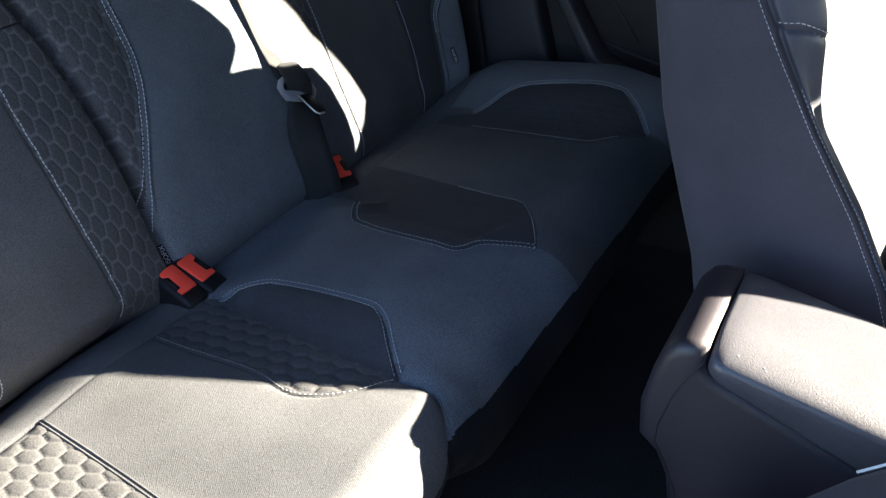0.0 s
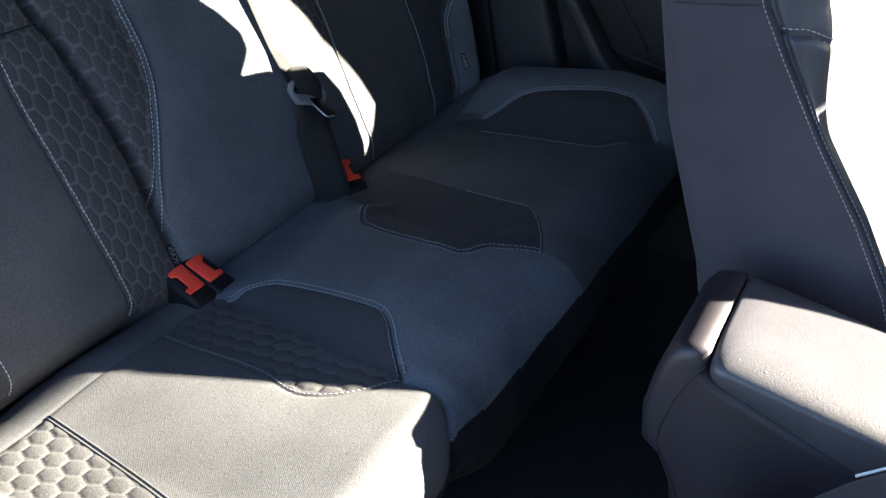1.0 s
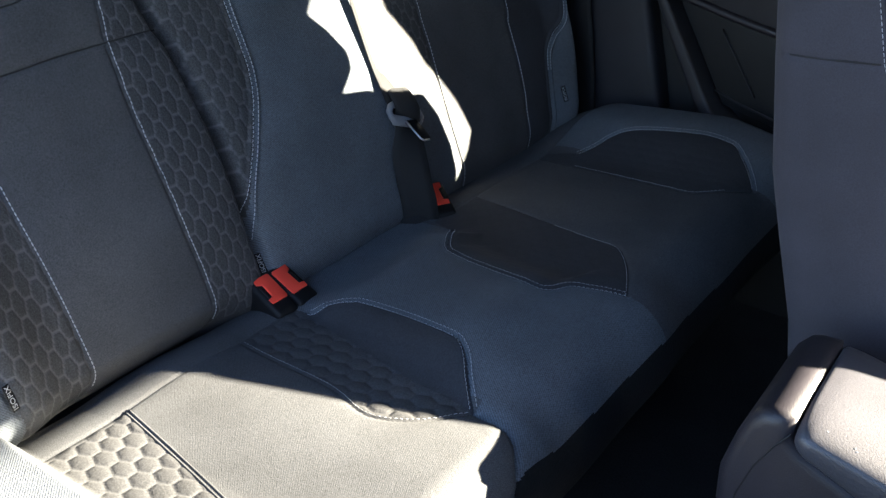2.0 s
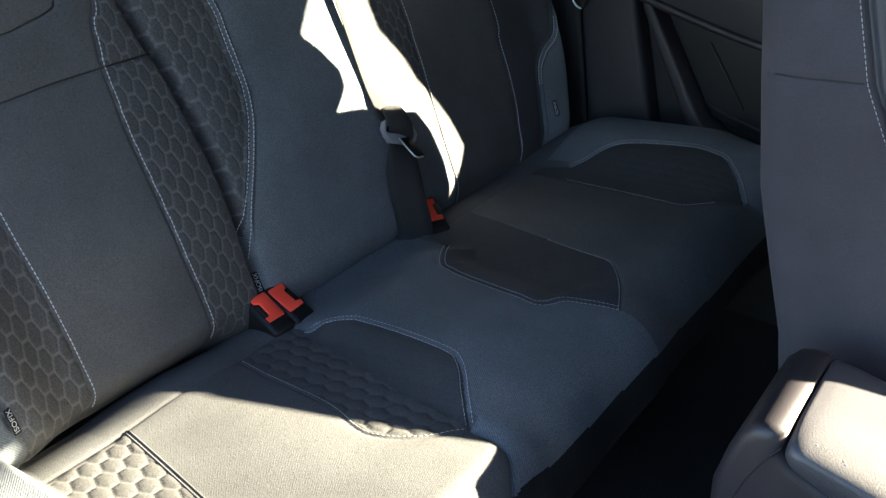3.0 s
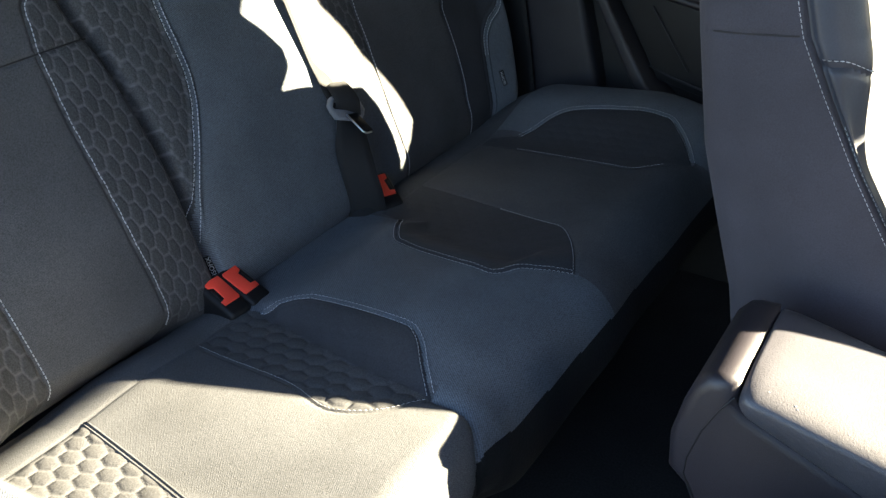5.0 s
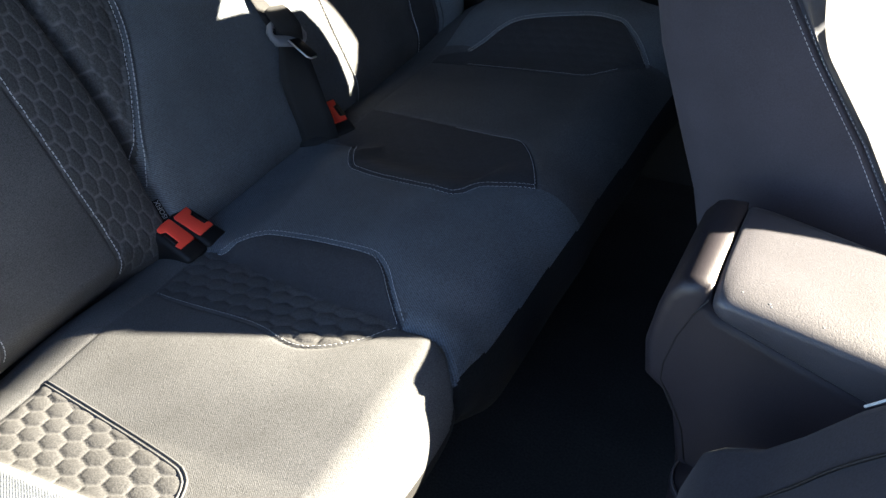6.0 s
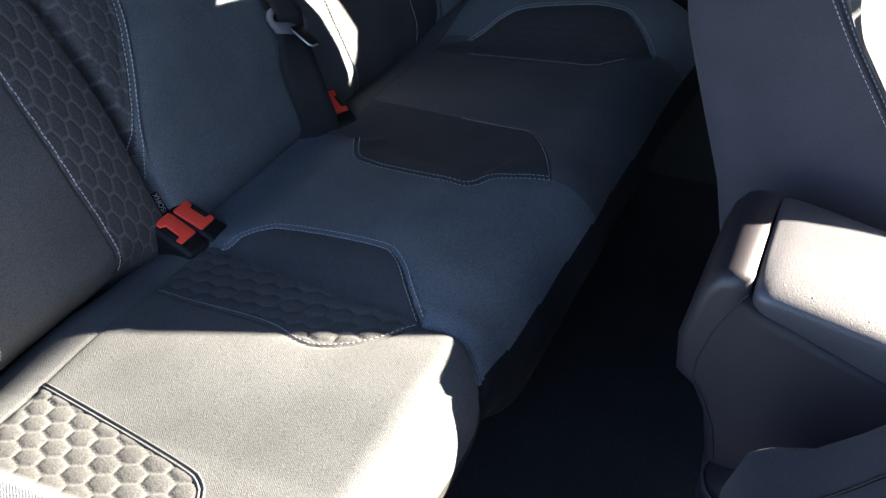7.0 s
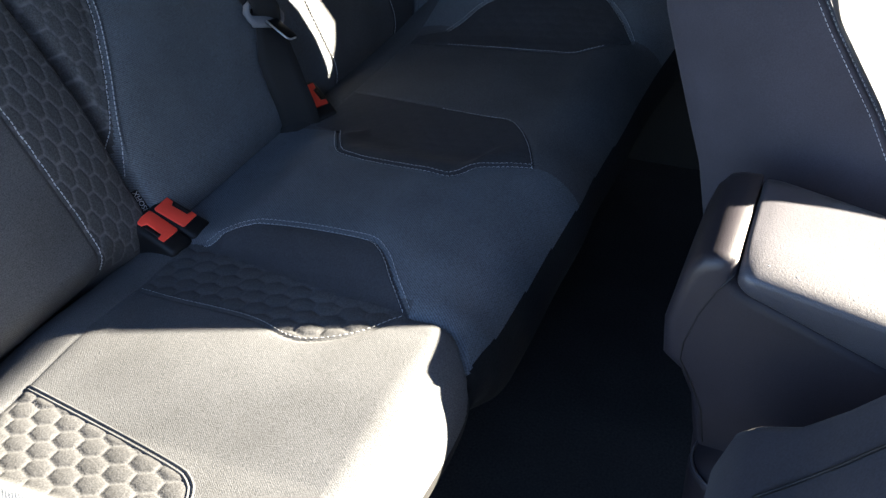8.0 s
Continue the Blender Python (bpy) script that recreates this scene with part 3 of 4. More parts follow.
def back_lit_ridges(r, v):
    """How far the honeycomb's outlines are paled, as lit ridges put into the colour."""
    return 0.6 * back_hexed(r, v) * (1 - ss(0.0006, 0.0022, hexes(r, v, squash=0.52)))


R_STEPS = np.arange(-0.05, 0.62, 0.002)
near_parts = panels(back_at, np.arange(-0.05, 0.62, 0.0016), np.arange(-0.50, -0.06, 0.0016), lambda r, v: np.where(v > back_edge(B_GAP, r), -1, back_label(r, v)), {
    0: ("centre_panel", CHARCOAL, "charcoal fabric centre panel"),
    1: ("honeycomb_strip", HEX, "honeycomb embossed strip"),
    2: ("honeycomb_strip", HEX, "honeycomb embossed strip"),
    3: ("upper_panel", CHARCOAL, "charcoal fabric upper panel"),
    10: ("outer_bolster", TWILL, "slate twill outer bolster"),
}, near_back, back_lit_ridges, True)
far_parts = panels(back_at, R_STEPS, np.arange(-0.16, 0.68, 0.002), lambda r, v: np.where(v < back_edge(B_GAP, r), -1, back_label(r, v)), {
    4: ("honeycomb_strip", HEX, "honeycomb embossed strip"),
    5: ("middle_panel", TWILL, "slate twill middle panel"),
    6: ("honeycomb_strip", HEX, "honeycomb embossed strip"),
    7: ("centre_panel", CHARCOAL, "charcoal fabric centre panel"),
    8: ("side_strip", BOLSTER, "plain black fabric strip"),
    9: ("outer_bolster", TWILL, "slate twill outer bolster"),
}, far_back, back_lit_ridges, True)
for line, offsets, who in ((B_NEAR_IN[B_NEAR_IN[:, 0] > 0.008], (0.003,), near_parts[0]), (B_NEAR_OUT[B_NEAR_OUT[:, 0] > 0.01], (0.003,), near_parts[0]), (B_DOUBLE, (0.004, -0.004), far_parts[5]), (B_FAR_IN, (0.003,), far_parts[7]), (B_FAR_OUT, (0.003,), far_parts[7]), (B_FAR_EDGE[(B_FAR_EDGE[:, 0] > 0.1) & (B_FAR_EDGE[:, 0] < 0.21)], (0.004, -0.004), far_parts[9])):
    for o in offsets:
        stitching(back_at, line, o, who, sign=-1, thick=0.00065)

def dark_seam(at, line, radius, parent, sink=0.0):
    """A sewn joint drawn in as a fine dark cord along a plan curve."""
    p = at(line[:, 0], line[:, 1]) - np.array([sink, 0, sink])
    return under(part("seam", tube([tuple(q) for q in p], radius, 6), SHELL, None, "dark sewn seam"), parent)


for line in (B_CROSS, B_CROSS_TOP):
    dark_seam(back_at, line, 0.0011, near_back)
for side in (0.0034, -0.0006):
    way = np.gradient(C_HEX_IN, axis=0)
    way /= np.linalg.norm(way, axis=1)[:, None]
    beside = (C_HEX_IN + side * np.stack([-way[:, 1], way[:, 0]], -1))[::2]
    pp = cushion_at(beside[:, 0], beside[:, 1]) - np.array([0, 0, 0.0003])
    under(part("piping", tube([tuple(p) for p in pp], 0.0012, 8), CHARCOAL, None, "rolled charcoal piping"), bench)


# ---- seat belt buckles ----
def buckle(place, turn, slot):
    """Black housing with a red release button, notched beside the tongue's slot."""
    base = empty("seat_belt_buckle", (0, 0, 0), "black seat belt buckle with a red release button", "buckle", "seat belt buckles")
    base.matrix_basis = Matrix.Translation(place) @ pose(0, 0, 0, 0, 25, turn) @ Matrix.Scale(1.07, 4)
    part("housing", box((-0.025, -0.0158, -0.075), (0.037, 0.0158, 0.0), 0.0065, 4), BLACK, base)
    k = slot
    outline = [(-0.0185, 0.0105 * k), (-0.0185, -0.0105 * k), (-0.0165, -0.0118 * k), (0.0165, -0.0118 * k), (0.0185, -0.0105 * k), (0.0185, 0.0105 * k), (0.0118, 0.0112 * k), (0.0105, 0.0045 * k), (-0.008, 0.0042 * k), (-0.0105, 0.0098 * k)]
    part("button", prism(outline, -0.002, 0.0022, "z", 0.0009, 2), RED, base, "bright red release button")
    slotted = box((-0.0075, -0.0012, -0.001), (0.0105, 0.0012, 0.0006), 0.0003, 1)
    bmesh.ops.translate(slotted, vec=(0.001, 0.0085 * k, 0), verts=slotted.verts)
    part("slot", slotted, SHELL, base)
    return base


buckle((0.0205, -0.1235, 0.3585), -2, -1)
buckle((0.0225, -0.0925, 0.358), 2, 1)
far_buckle = buckle((0.025, 0.201, 0.3585), -28, 1)
boot = tube([(0.032, 0.192, 0.338), (0.041, 0.177, 0.338), (0.054, 0.163, 0.333), (0.062, 0.154, 0.322)], [0.014, 0.022, 0.025, 0.02], 20)
under(part("boot", boot, WEBBING, None, "black fabric boot round the buckle's stalk"), far_buckle)

# ---- seat belt with its tongue ----
belt = empty("seat_belt", (0.02, 0.23, 0.32), "black webbing seat belt with a grey tongue, hanging unused", "seat belt", "seat belts")
EDGE, FLAT = (-0.47, 0.88, 0), (0.12, 0.94, -0.32)
strap = ribbon([(-0.2, 0.145, 0.98), (-0.14, 0.15, 0.78), (-0.086, 0.157, 0.63), (-0.056, 0.161, 0.55), (-0.038, 0.166, 0.52), (-0.024, 0.172, 0.497), (-0.01, 0.178, 0.468), (0.0095, 0.158, 0.432), (0.022, 0.152, 0.397), (0.029, 0.155, 0.36), (0.033, 0.157, 0.31)],
               [EDGE, EDGE, EDGE, EDGE, (-0.2, 0.95, -0.1), FLAT, FLAT, (0.6, 0.8, -0.15), (0.72, 0.69, -0.1), (0.76, 0.65, 0), (0.76, 0.65, 0)], [0.014, 0.014, 0.014, 0.018, 0.03, 0.042, 0.047, 0.049, 0.05, 0.05, 0.05])
under(part("webbing", strap, WEBBING), belt)
FACE = (0.5, 0.86, -0.1)
fold_up = ribbon([(-0.034, 0.183, 0.512), (-0.02, 0.1755, 0.509), (-0.005, 0.172, 0.494), (-0.006, 0.174, 0.479), (-0.01, 0.178, 0.466)], [FACE] * 5, [0.03, 0.033, 0.035, 0.036, 0.036])
under(part("webbing_fold", fold_up, WEBBING, None, "folded black webbing through the tongue"), belt)
TONGUE = Matrix.Translation((-0.012, 0.176, 0.48)) @ Matrix(((0.12, -0.5, 0.86), (0.92, 0.38, 0.1), (-0.37, 0.78, 0.5))).to_4x4()
ring = [(-0.032, 0.0), (-0.027, 0.0085), (-0.022, 0.0115), (0.0, 0.012), (0.022, 0.0115), (0.027, 0.0085), (0.032, 0.0), (0.029, -0.006), (0.025, -0.011), (0.0, -0.0115), (-0.025, -0.011), (-0.029, -0.006)]
grip = tube([TONGUE @ Vector((a, b, 0)) for a, b in ring], 0.0046, 10, True)
bar = prism([(-0.029, -0.004), (0.029, -0.004), (0.025, -0.0175), (-0.025, -0.0175)], -0.005, 0.005, "z", 0.003, 3)
bmesh.ops.transform(bar, matrix=TONGUE, verts=bar.verts)
under(part("tongue_bar", bar, GREY, None, "grey plastic cross bar"), belt)
under(part("tongue_grip", grip, GREY, None, "grey plastic tongue grip"), belt)
blade = prism([(-0.011, -0.012), (0.011, -0.012), (0.011, -0.046), (0.007, -0.05), (-0.007, -0.05), (-0.011, -0.046)], -0.0012, 0.0012, "z", 0.0005, 1)
bmesh.ops.transform(blade, matrix=TONGUE @ pose(0, 0, 0, -28, 0, 12), verts=blade.verts)
tongue_blade = under(part("tongue_blade", blade, BLACK, None, "black coated tongue blade"), belt)
rim = [TONGUE @ pose(0, 0, 0, -28, 0, 12) @ Vector((a, b, 0.0008)) for a, b in ((-0.0108, -0.012), (-0.0112, -0.03), (-0.0108, -0.046), (-0.0068, -0.0502), (0.004, -0.0502))]
under(part("blade_edge", tube(rim, 0.0013, 8), STEEL, None, "bare bright steel edge"), tongue_blade)

outer_belt = empty("seat_belt", (-0.02, 0.7, 0.3), "black webbing seat belt hanging beside the side trim", "seat belt", "seat belts")
OUTER = (0.98, 0.0, 0.14)
strap = ribbon([(-0.07, 0.702, 0.9), (-0.055, 0.7, 0.7), (-0.039, 0.698, 0.555), (-0.02, 0.697, 0.434), (-0.007, 0.697, 0.338), (0.0, 0.697, 0.27)], [OUTER] * 6, [0.04] * 6)
under(part("webbing", strap, WEBBING), outer_belt)
tongue = under(part("tongue_grip", box((-0.045, 0.684, 0.575), (0.0, 0.696, 0.603), 0.005, 3), BLACK, None, "black plastic tongue grip"), outer_belt)
blade = prism([(-0.033, 0.58), (-0.006, 0.58), (-0.003, 0.556), (-0.008, 0.546), (-0.02, 0.549), (-0.028, 0.558)], 0.689, 0.691, "y", 0.0006, 1)
blade = under(part("tongue_blade", blade, BLACK, None, "black coated tongue blade"), tongue)
edge = curve([(-0.031, 0.688, 0.57), (-0.025, 0.688, 0.556), (-0.018, 0.688, 0.549), (-0.009, 0.688, 0.546)], 0.003)
under(part("blade_edge", tube([tuple(p) for p in edge], 0.0018, 8), STEEL, None, "bare bright steel edge"), outer_belt)


# ---- sewn child seat anchor tags ----
def anchor_tag(r, v, flip=0):
    p = Vector(back_at(np.array([r]), np.array([v]))[0])
    c, s = math.cos(LEAN), math.sin(LEAN)
    m = Matrix(((-s, 0, c), (0, -1, 0), (c, 0, s))).to_4x4()
    base = empty("fabric_tag", p, "black woven tag with white lettering in the seam", "tag", "anchor tags")
    place = Matrix.Translation(Vector((c, 0, s)) * 0.006) @ m @ pose(0, 0, 0, flip, 0, 0)
    cloth = box((-0.0135, -0.0048, -0.0006), (0.0135, 0.0048, 0.0), 0.0003, 1)
    ob = part("cloth", cloth, BLACK, base)
    ob.matrix_basis = place
    text = lettering("ISOFIX", 0.0082, Matrix.Translation(p) @ place @ Matrix.Translation((0, 0, 0.0003)), INK, base)


anchor_tag(0.04, -0.104, -45)
anchor_tag(0.055, -0.443, 25)
anchor_tag(0.056, 0.578, -20)

# ---- centre console with armrest ----
console = empty("centre_console", (0.8, -0.05, 0.0), "charcoal plastic centre console with a padded armrest lid", "car console")
SHAPE = [(0.612, 0.0), (0.607, 0.25), (0.600, 0.30), (0.588, 0.328), (0.571, 0.343), (0.569, 0.38), (0.577, 0.42), (0.584, 0.443), (0.594, 0.456), (0.604, 0.4595), (0.6215, 0.4605), (0.6225, 0.44), (0.632, 0.431), (0.657, 0.422), (0.737, 0.390), (0.767, 0.380), (1.2, 0.29), (1.5, 0.26), (1.5, 0.0)]
body = under(part("body", prism(SHAPE, -0.114, 0.032, "y", 0.012, 4), PLASTIC), console)
seam = [(0.621, 0.447), (0.61, 0.428), (0.598, 0.40), (0.589, 0.365), (0.588, 0.345), (0.60, 0.32), (0.612, 0.29), (0.618, 0.25)]
under(part("seam", tube([(a, -0.1138, b) for a, b in seam], 0.0009, 6), SHELL, None, "dark joint between the mouldings"), body)


def lid_edges(x):
    """Top, underside and inset of the lid's side at x, rounded off towards its rear end."""
    back = np.clip((x - 0.6234) / 0.005, 0, 1)
    corner = np.clip((x - 0.6234) / 0.014, 0, 1)
    top = 0.4615 - 0.105 * (x - 0.638 + math.hypot(x - 0.638, 0.008)) - 0.004 * (1 - math.sqrt(1 - (1 - back) ** 2))
    low = np.interp(x, [0.62, 0.632, 0.657, 0.737, 0.767, 0.95], [0.439, 0.433, 0.4235, 0.3915, 0.3815, 0.33])
    return top, low, 0.012 * (1 - math.sqrt(1 - (1 - corner) ** 2))


def lid_height(x, y):
    """Height of the lid's upper face: a broad roll on the near side, a tight one on the far side."""
    top, low, inset = lid_edges(x)
    near = np.clip((y + 0.1195 - inset) / 0.046, 0, 1)
    return top - 0.0155 * (1 - math.sqrt(1 - (1 - near) ** 2)) + 0.002 * ss(-0.09, -0.03, y) - 0.0015 * ss(-0.01, 0.02, y)


lid_bm = bmesh.new()
rings = []
for x in np.r_[0.6234 + 0.014 * (1 - np.cos(np.linspace(0, math.pi / 2, 15))), np.linspace(0.64, 0.95, 48)]:
    top, low, inset = lid_edges(x)
    sec = [(-0.1165 + inset, low), (-0.119 + inset, low + 0.003)]
    sec += [(y, lid_height(x, y)) for y in -0.1195 + inset + 0.046 * (1 - np.cos(np.linspace(0, math.pi / 2, 14)))]
    sec += [(y, lid_height(x, y)) for y in (-0.055, -0.03, 0.0, 0.012)] + [(0.022, top - 0.004), (0.027, top - 0.013), (0.027, low)]
    rings.append([lid_bm.verts.new((x, y, z)) for y, z in sec])
for r, q in zip(rings[:-1], rings[1:]):
    for k in range(len(r)):
        lid_bm.faces.new((r[k], q[k], q[(k + 1) % len(r)], r[(k + 1) % len(r)]))
lid_bm.faces.new(rings[0])
lid_bm.faces.new(rings[-1][::-1])
bmesh.ops.recalc_face_normals(lid_bm, faces=lid_bm.faces)
under(part("lid", lid_bm, LID, None, "grained charcoal leatherette armrest lid"), console)
cup = under(part("cup_holder", tube([(0.652, -0.124, 0.0), (0.652, -0.124, 0.238), (0.652, -0.124, 0.245), (0.652, -0.124, 0.243), (0.652, -0.124, 0.18)], [0.045, 0.043, 0.042, 0.037, 0.035], 32), PLASTIC, None, "round charcoal cup holder"), console)
# The lip's highlight, put in as a ring of paler material.
circle = [(0.652 + 0.0405 * math.cos(a), -0.124 + 0.0405 * math.sin(a), 0.2455) for a in np.linspace(0, 2 * math.pi, 40, endpoint=False)]
under(part("rim", tube(circle, 0.0014, 6, True), LID, None, "rim of the cup holder, its highlight put in as a paler colour"), cup)


# ---- front passenger seat ----
SEAT_REAR = ([0.2, 0.33, 0.417, 0.485, 0.548, 0.572, 0.68, 0.8, 0.95], [0.60, 0.568, 0.552, 0.531, 0.512, 0.505, 0.486, 0.468, 0.455])
SEAT_STITCH = ([0.2, 0.33, 0.43, 0.501, 0.576, 0.645, 0.692, 0.8, 0.95], [0.81, 0.778, 0.739, 0.701, 0.653, 0.614, 0.589, 0.556, 0.53])


def seat_keys(z):
    """Cross-section of the backrest at a height: rear, inner side, bolster, front panel, outer side."""
    xr = np.interp(z, *SEAT_REAR)
    xs = np.interp(z, *SEAT_STITCH)
    deep = 1.012
    zi = 0.93 - (0.93 - z) / deep
    xri, xsi = (0.72 + (np.interp(zi, *k) - 0.72) * deep for k in (SEAT_REAR, SEAT_STITCH))
    # The unseen outer side is notched to shape the sun patch behind the seat.
    yo = np.interp(z, [0.2, 0.55, 0.62, 0.671, 0.708, 0.726, 0.742, 0.748, 0.753, 0.784, 0.805, 0.838, 0.864, 0.95], [0.58, 0.585, 0.59, 0.582, 0.567, 0.50, 0.478, 0.45, 0.42, 0.464, 0.47, 0.4575, 0.44, 0.425])
    crest = 0.002 + 0.046 * ss(0.56, 0.70, z)
    yc = np.interp(z, [0.5, 0.7], [0.122, 0.122])
    out = [(xr - 0.004, 0.30), (xri, 0.14), (xri + 0.014, 0.097), (xri * 0.5 + xsi * 0.5, 0.087), (xsi, 0.092), (xsi + crest * 0.6, 0.1), (xsi + crest, yc), (xs - 0.03 + crest, 0.16), (xs - 0.045, 0.205), (xs - 0.045, 0.30), (xs - 0.02, yo - 0.13), (xs + 0.03, yo - 0.05), (xs, yo), (xr + 0.014, yo), (xr, yo - 0.05)]
    return np.stack([np.stack([a + 0 * z, b + 0 * z], -1) for a, b in out])


def cross_seam(w):
    """Height of the seam across the bolster."""
    return 0.666 - 0.014 * ss(4.8, 6.2, w)


def seat_at(w, z):
    """Points round the passenger's backrest: w counts the section's points, z is the height."""
    w, z = np.asarray(w, float), np.asarray(z, float)
    k = seat_keys(z)
    n = len(k)
    i = np.floor(w).astype(int)
    t = (w - i)[:, None]
    j = np.arange(len(w))
    a, b, c, d = (k[(i + o) % n, j] for o in (-1, 0, 1, 2))
    p = 0.5 * (2 * b + (c - a) * t + (2 * a - 5 * b + 4 * c - d) * t**2 + (3 * b - a - 3 * c + d) * t**3)
    mid = np.stack([k[:, j, 0].mean(0), k[:, j, 1].mean(0)], -1)
    seam = 0.006 * np.exp(-(((w - 4.12) / 0.1) ** 2)) + 0.004 * np.exp(-((z - cross_seam(w)) / 0.003) ** 2) * ((w > 4.1) & (w < 7.6)) + 0.0022 * np.exp(-((z - 0.6815 - 0.0035 * (w - 1.4)) / 0.0022) ** 2) * ((w > 2.0) & (w < 4.1))
    out = p - mid
    p = mid + out * (1 - seam / np.linalg.norm(out, axis=1))[:, None] * (1 - 0.25 * ss(0.90, 0.97, z) ** 2)[:, None]
    return np.stack([p[:, 0], p[:, 1], z], -1)


def seat_label(w, z):
    k = np.full(w.shape, 0)
    k[(w > 2.2) & (w < 4.1)] = 1
    k[(w >= 4.1) & (w < 7.6)] = 2
    k[(w >= 4.1) & (w < 7.6) & (z > cross_seam(w))] = 3
    k[(w >= 7.6) & (w < 10.2)] = 4
    k[(w >= 10.2) & (w < 12.0)] = 5
    return k


fseat = empty("front_passenger_seat", (0.75, 0.34, 0.0), "slate fabric front seat with stitched bolsters in sunlight", "car seat", "front seats")
seat_parts = panels(seat_at, np.arange(0, 15.01, 0.05), np.arange(0.14, 0.975, 0.003), seat_label, {
    0: ("rear_shell", SIDE, "slate fabric seat back"),
    1: ("side_panel", SIDE, "smooth slate fabric side panel"),
    2: ("bolster", LEATHER, "smooth dark leatherette bolster in sunlight"),
    3: ("upper_bolster", LEATHER, "smooth charcoal leatherette bolster"),
    4: ("front_panel", CHARCOAL, "charcoal fabric front panel in sunlight"),
    5: ("honeycomb_bolster", HEX, "honeycomb fabric bolster"),
}, fseat)
SEAM_Z = np.arange(0.25, 0.93, 0.004)
for off, lo, hi in ((3.93, 0.25, 0.95),):
    zz = SEAM_Z[(SEAM_Z > lo) & (SEAM_Z < hi)]
    stitching(seat_at, np.stack([0 * zz + off, zz], -1), 0.0, seat_parts[1], 0.0036, 0.0016, 0.00036)
zz = SEAM_Z[SEAM_Z < 0.62]
stitching(seat_at, np.stack([0 * zz + 4.2, zz], -1), 0.0, seat_parts[2], 0.0036, 0.0016, 0.00036)
ww = np.arange(4.2, 7.4, 0.02)
stitching(seat_at, np.stack([ww, cross_seam(ww) + 0.006], -1), 0.0, seat_parts[3], 0.0036, 0.0016, 0.0005)
ww = np.arange(2.25, 3.88, 0.03)
dark_seam(seat_at, np.stack([ww, 0.6815 + 0.0035 * (ww - 1.4)], -1), 0.0012, fseat)
under(part("top", box((0.44, 0.12, 0.93), (0.54, 0.49, 0.98), 0.02, 3), SIDE), fseat)
# Unseen ridge added to block sun; its top profile draws the shadow's edge.
shade_wing = bmesh.new()
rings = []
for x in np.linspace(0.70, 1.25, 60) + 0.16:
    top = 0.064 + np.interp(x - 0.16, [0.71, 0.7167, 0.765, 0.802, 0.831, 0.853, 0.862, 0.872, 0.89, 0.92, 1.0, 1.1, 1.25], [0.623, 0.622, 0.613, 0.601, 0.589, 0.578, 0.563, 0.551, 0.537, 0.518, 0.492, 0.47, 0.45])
    rings.append([shade_wing.verts.new((x, 0.245 + 0.035 * math.cos(a), top - 0.03 + 0.03 * math.sin(a) if math.sin(a) >= 0 else 0.3)) for a in np.linspace(0, 2 * math.pi, 14, endpoint=False)])
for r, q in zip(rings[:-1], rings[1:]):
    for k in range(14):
        shade_wing.faces.new((r[k], q[k], q[(k + 1) % 14], r[(k + 1) % 14]))
shade_wing.faces.new(rings[0])
shade_wing.faces.new(rings[-1][::-1])
bmesh.ops.recalc_face_normals(shade_wing, faces=shade_wing.faces)
under(part("sun_blocker", shade_wing, TWILL, None, "unseen ridge added to shape the sun's edge on bench and lid"), fseat)
under(part("seat_base", box((0.74, 0.12, 0.02), (1.25, 0.60, 0.36), 0.05, 4), CHARCOAL), fseat)
under(part("headrest", box((0.47, 0.20, 0.99), (0.55, 0.42, 1.06), 0.03, 4), CHARCOAL), fseat)

# ---- front driver seat, folded forwards ----
dseat = empty("front_driver_seat", (0.9, -0.4, 0.0), "dark slate fabric front seat folded forwards", "car seat", "front seats")
# The unseen part above 0.57 is raised to block sky light from the door.
fold = prism([(0.637, 0.27), (0.636, 0.332), (0.648, 0.375), (0.662, 0.387), (0.69, 0.398), (0.715, 0.424), (0.745, 0.462), (0.86, 0.57), (0.95, 0.88), (1.12, 0.98), (1.25, 0.9), (1.2, 0.5), (0.85, 0.30), (0.72, 0.25)], -0.62, -0.2, "y", 0.016, 4)
under(part("backrest", fold, CLOTH), dseat)
under(part("seat_base", box((0.80, -0.60, 0.0), (1.35, -0.2, 0.34), 0.04, 3), CHARCOAL), dseat)
lower = curve([(0.6691, -0.278, 0.39), (0.6982, -0.265, 0.408), (0.7169, -0.263, 0.4285), (0.745, -0.262, 0.4635), (0.80, -0.26, 0.515)], 0.006)
under(part("seam", tube([tuple(p) for p in lower], 0.0013, 6), BLACK, None, "dark sewn seam"), dseat)
edge = curve([(0.748, -0.203, 0.4615), (0.78, -0.203, 0.4915), (0.82, -0.203, 0.529)], 0.006)
under(part("stitching", tube([tuple(p) for p in edge], 0.0011, 6), THREAD, None, "pale grey thread"), dseat)
seam = curve([(0.655, -0.215, 0.33), (0.69, -0.2, 0.345), (0.75, -0.194, 0.385), (0.95, -0.194, 0.52)], 0.006)
under(part("piping", tube([tuple(p) for p in seam], 0.0022, 6), BOLSTER, None, "black piping"), dseat)

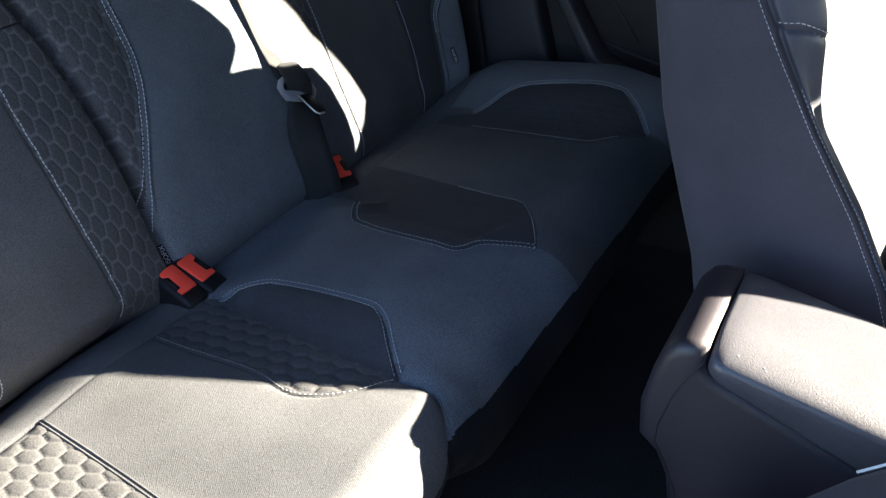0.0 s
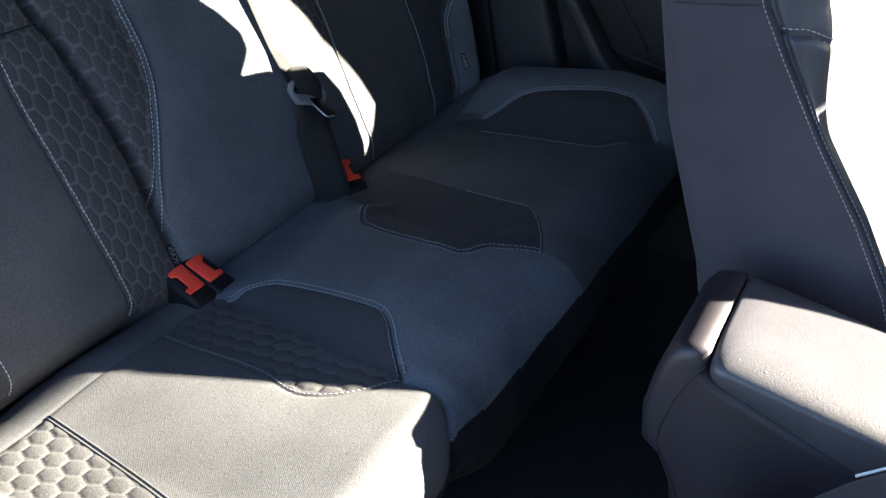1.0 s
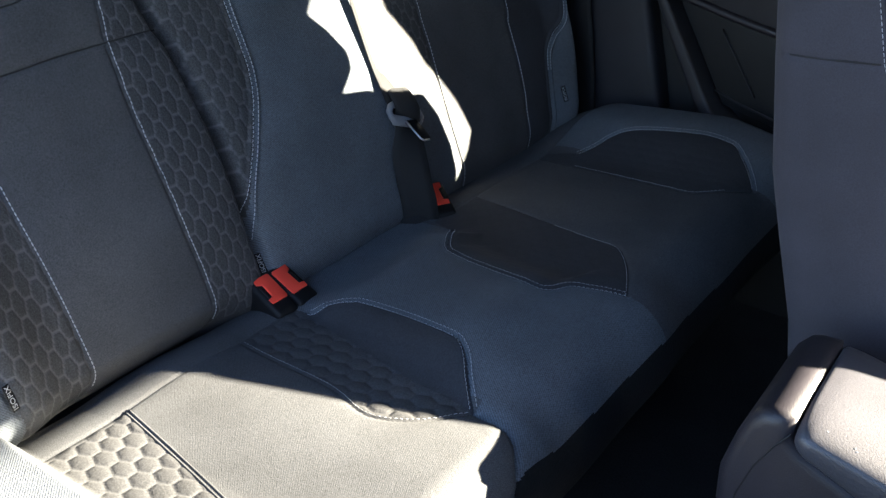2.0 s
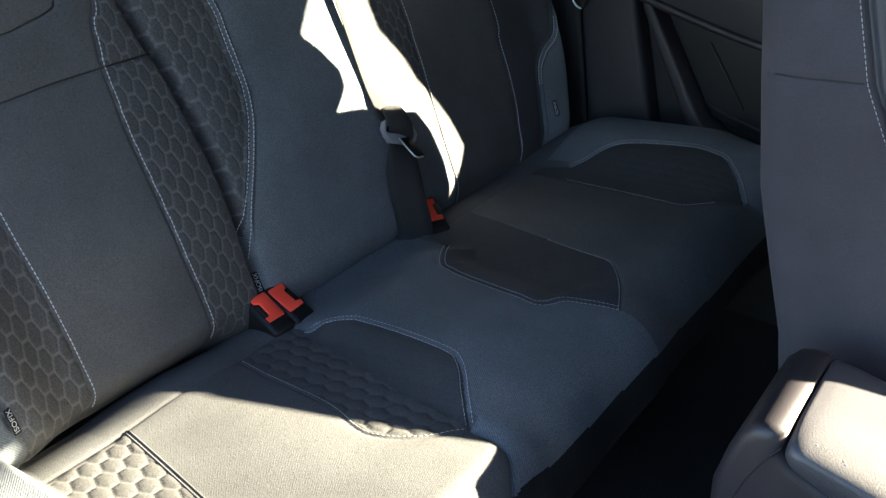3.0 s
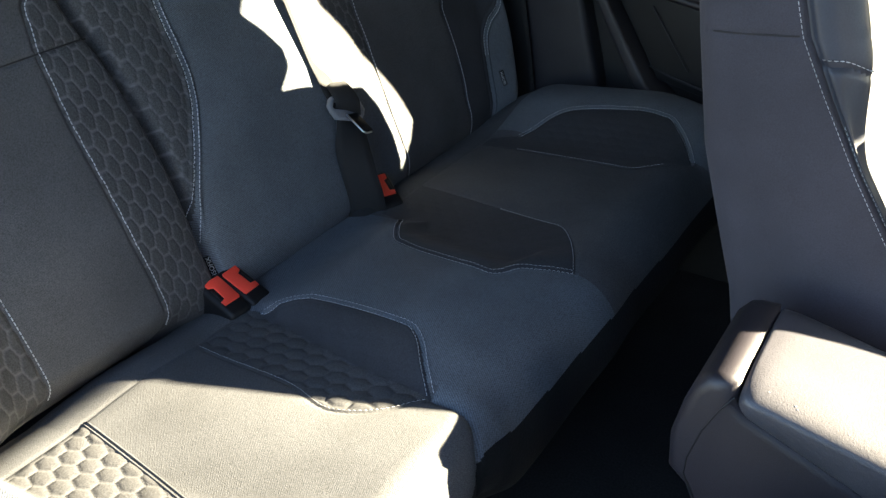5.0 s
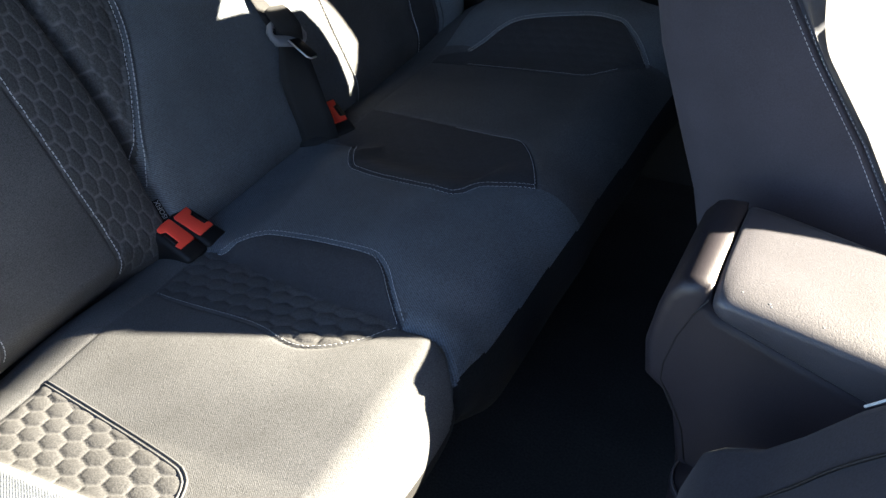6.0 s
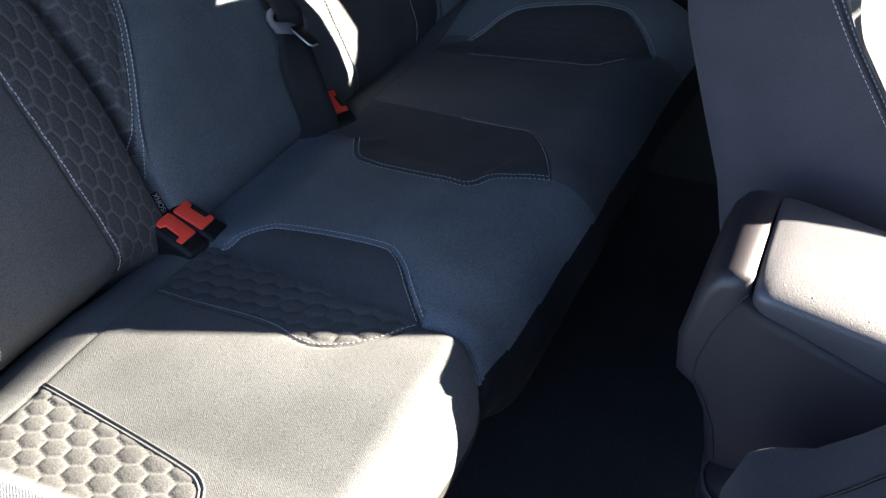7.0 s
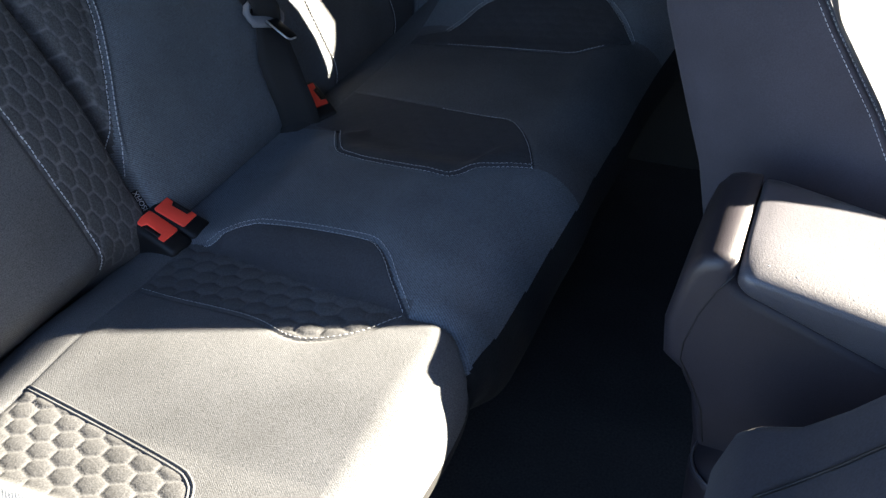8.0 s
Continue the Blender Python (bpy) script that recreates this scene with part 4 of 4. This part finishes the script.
# ---- far side trim ----
trim = empty("side_trim_panel", (0.1, 0.74, 0.2), "charcoal moulded plastic side trim with a storage pocket", "side trim")
under(part("pillar_cover", prism([(-0.03, 0.15), (0.15, 0.15), (0.13, 0.36), (0.075, 0.58), (0.05, 0.8), (-0.05, 0.8)], 0.715, 0.765, "y", 0.012, 3), TRIM), trim)
under(part("rib", prism([(0.075, 0.70), (0.097, 0.70), (0.118, 0.565), (0.225, 0.385), (0.30, 0.33), (0.29, 0.31), (0.21, 0.36), (0.10, 0.56)], 0.70, 0.765, "y", 0.006, 3), TRIM), trim)
under(part("pocket", prism([(0.12, 0.56), (0.23, 0.38), (0.45, 0.33), (0.45, 0.55)], 0.745, 0.765, "y", 0.004, 2), SHELL), trim)
under(part("pocket_edge", tube([(0.212, 0.742, 0.51), (0.245, 0.742, 0.462), (0.285, 0.742, 0.405)], 0.0018, 6), TRIM), trim)
under(part("armrest", prism([(0.10, 0.578), (0.2, 0.553), (0.28, 0.535), (0.4, 0.515), (0.55, 0.505), (0.55, 0.60), (0.1, 0.63)], 0.69, 0.765, "y", 0.012, 3), TRIM), trim)
ledge = curve([(0.10, 0.69, 0.582), (0.2, 0.69, 0.557), (0.28, 0.69, 0.539), (0.4, 0.69, 0.519), (0.55, 0.69, 0.509)], 0.01)
under(part("armrest_edge", tube([tuple(p) for p in ledge], 0.007, 10), PLASTIC, None, "rounded charcoal armrest edge"), trim)
under(part("pocket_edge", tube([(0.215, 0.742, 0.405), (0.26, 0.742, 0.389), (0.34, 0.742, 0.37)], 0.0022, 6), TRIM), trim)

# ---- crumbs on the armrest ----
for x, y, size in ((0.645, -0.104, 0.0006), (0.667, -0.105, 0.0008), (0.669, -0.107, 0.0006), (0.71, -0.106, 0.0006)):
    bm = bmesh.new()
    bmesh.ops.create_icosphere(bm, subdivisions=1, radius=size)
    for v in bm.verts:
        v.co = Vector((v.co.x * 1.5, v.co.y * 0.7, v.co.z * 0.5)) + Vector((random.random() - 0.5, random.random() - 0.5, 0)) * size * 0.6
    ob = part("crumb", bm, THREAD, None, smooth=False)
    ob.location = (x, y, lid_height(x, y) + 0.0002)
    tagged(ob, "tiny pale crumb lying on the armrest lid", "crumb", "crumbs on the armrest")
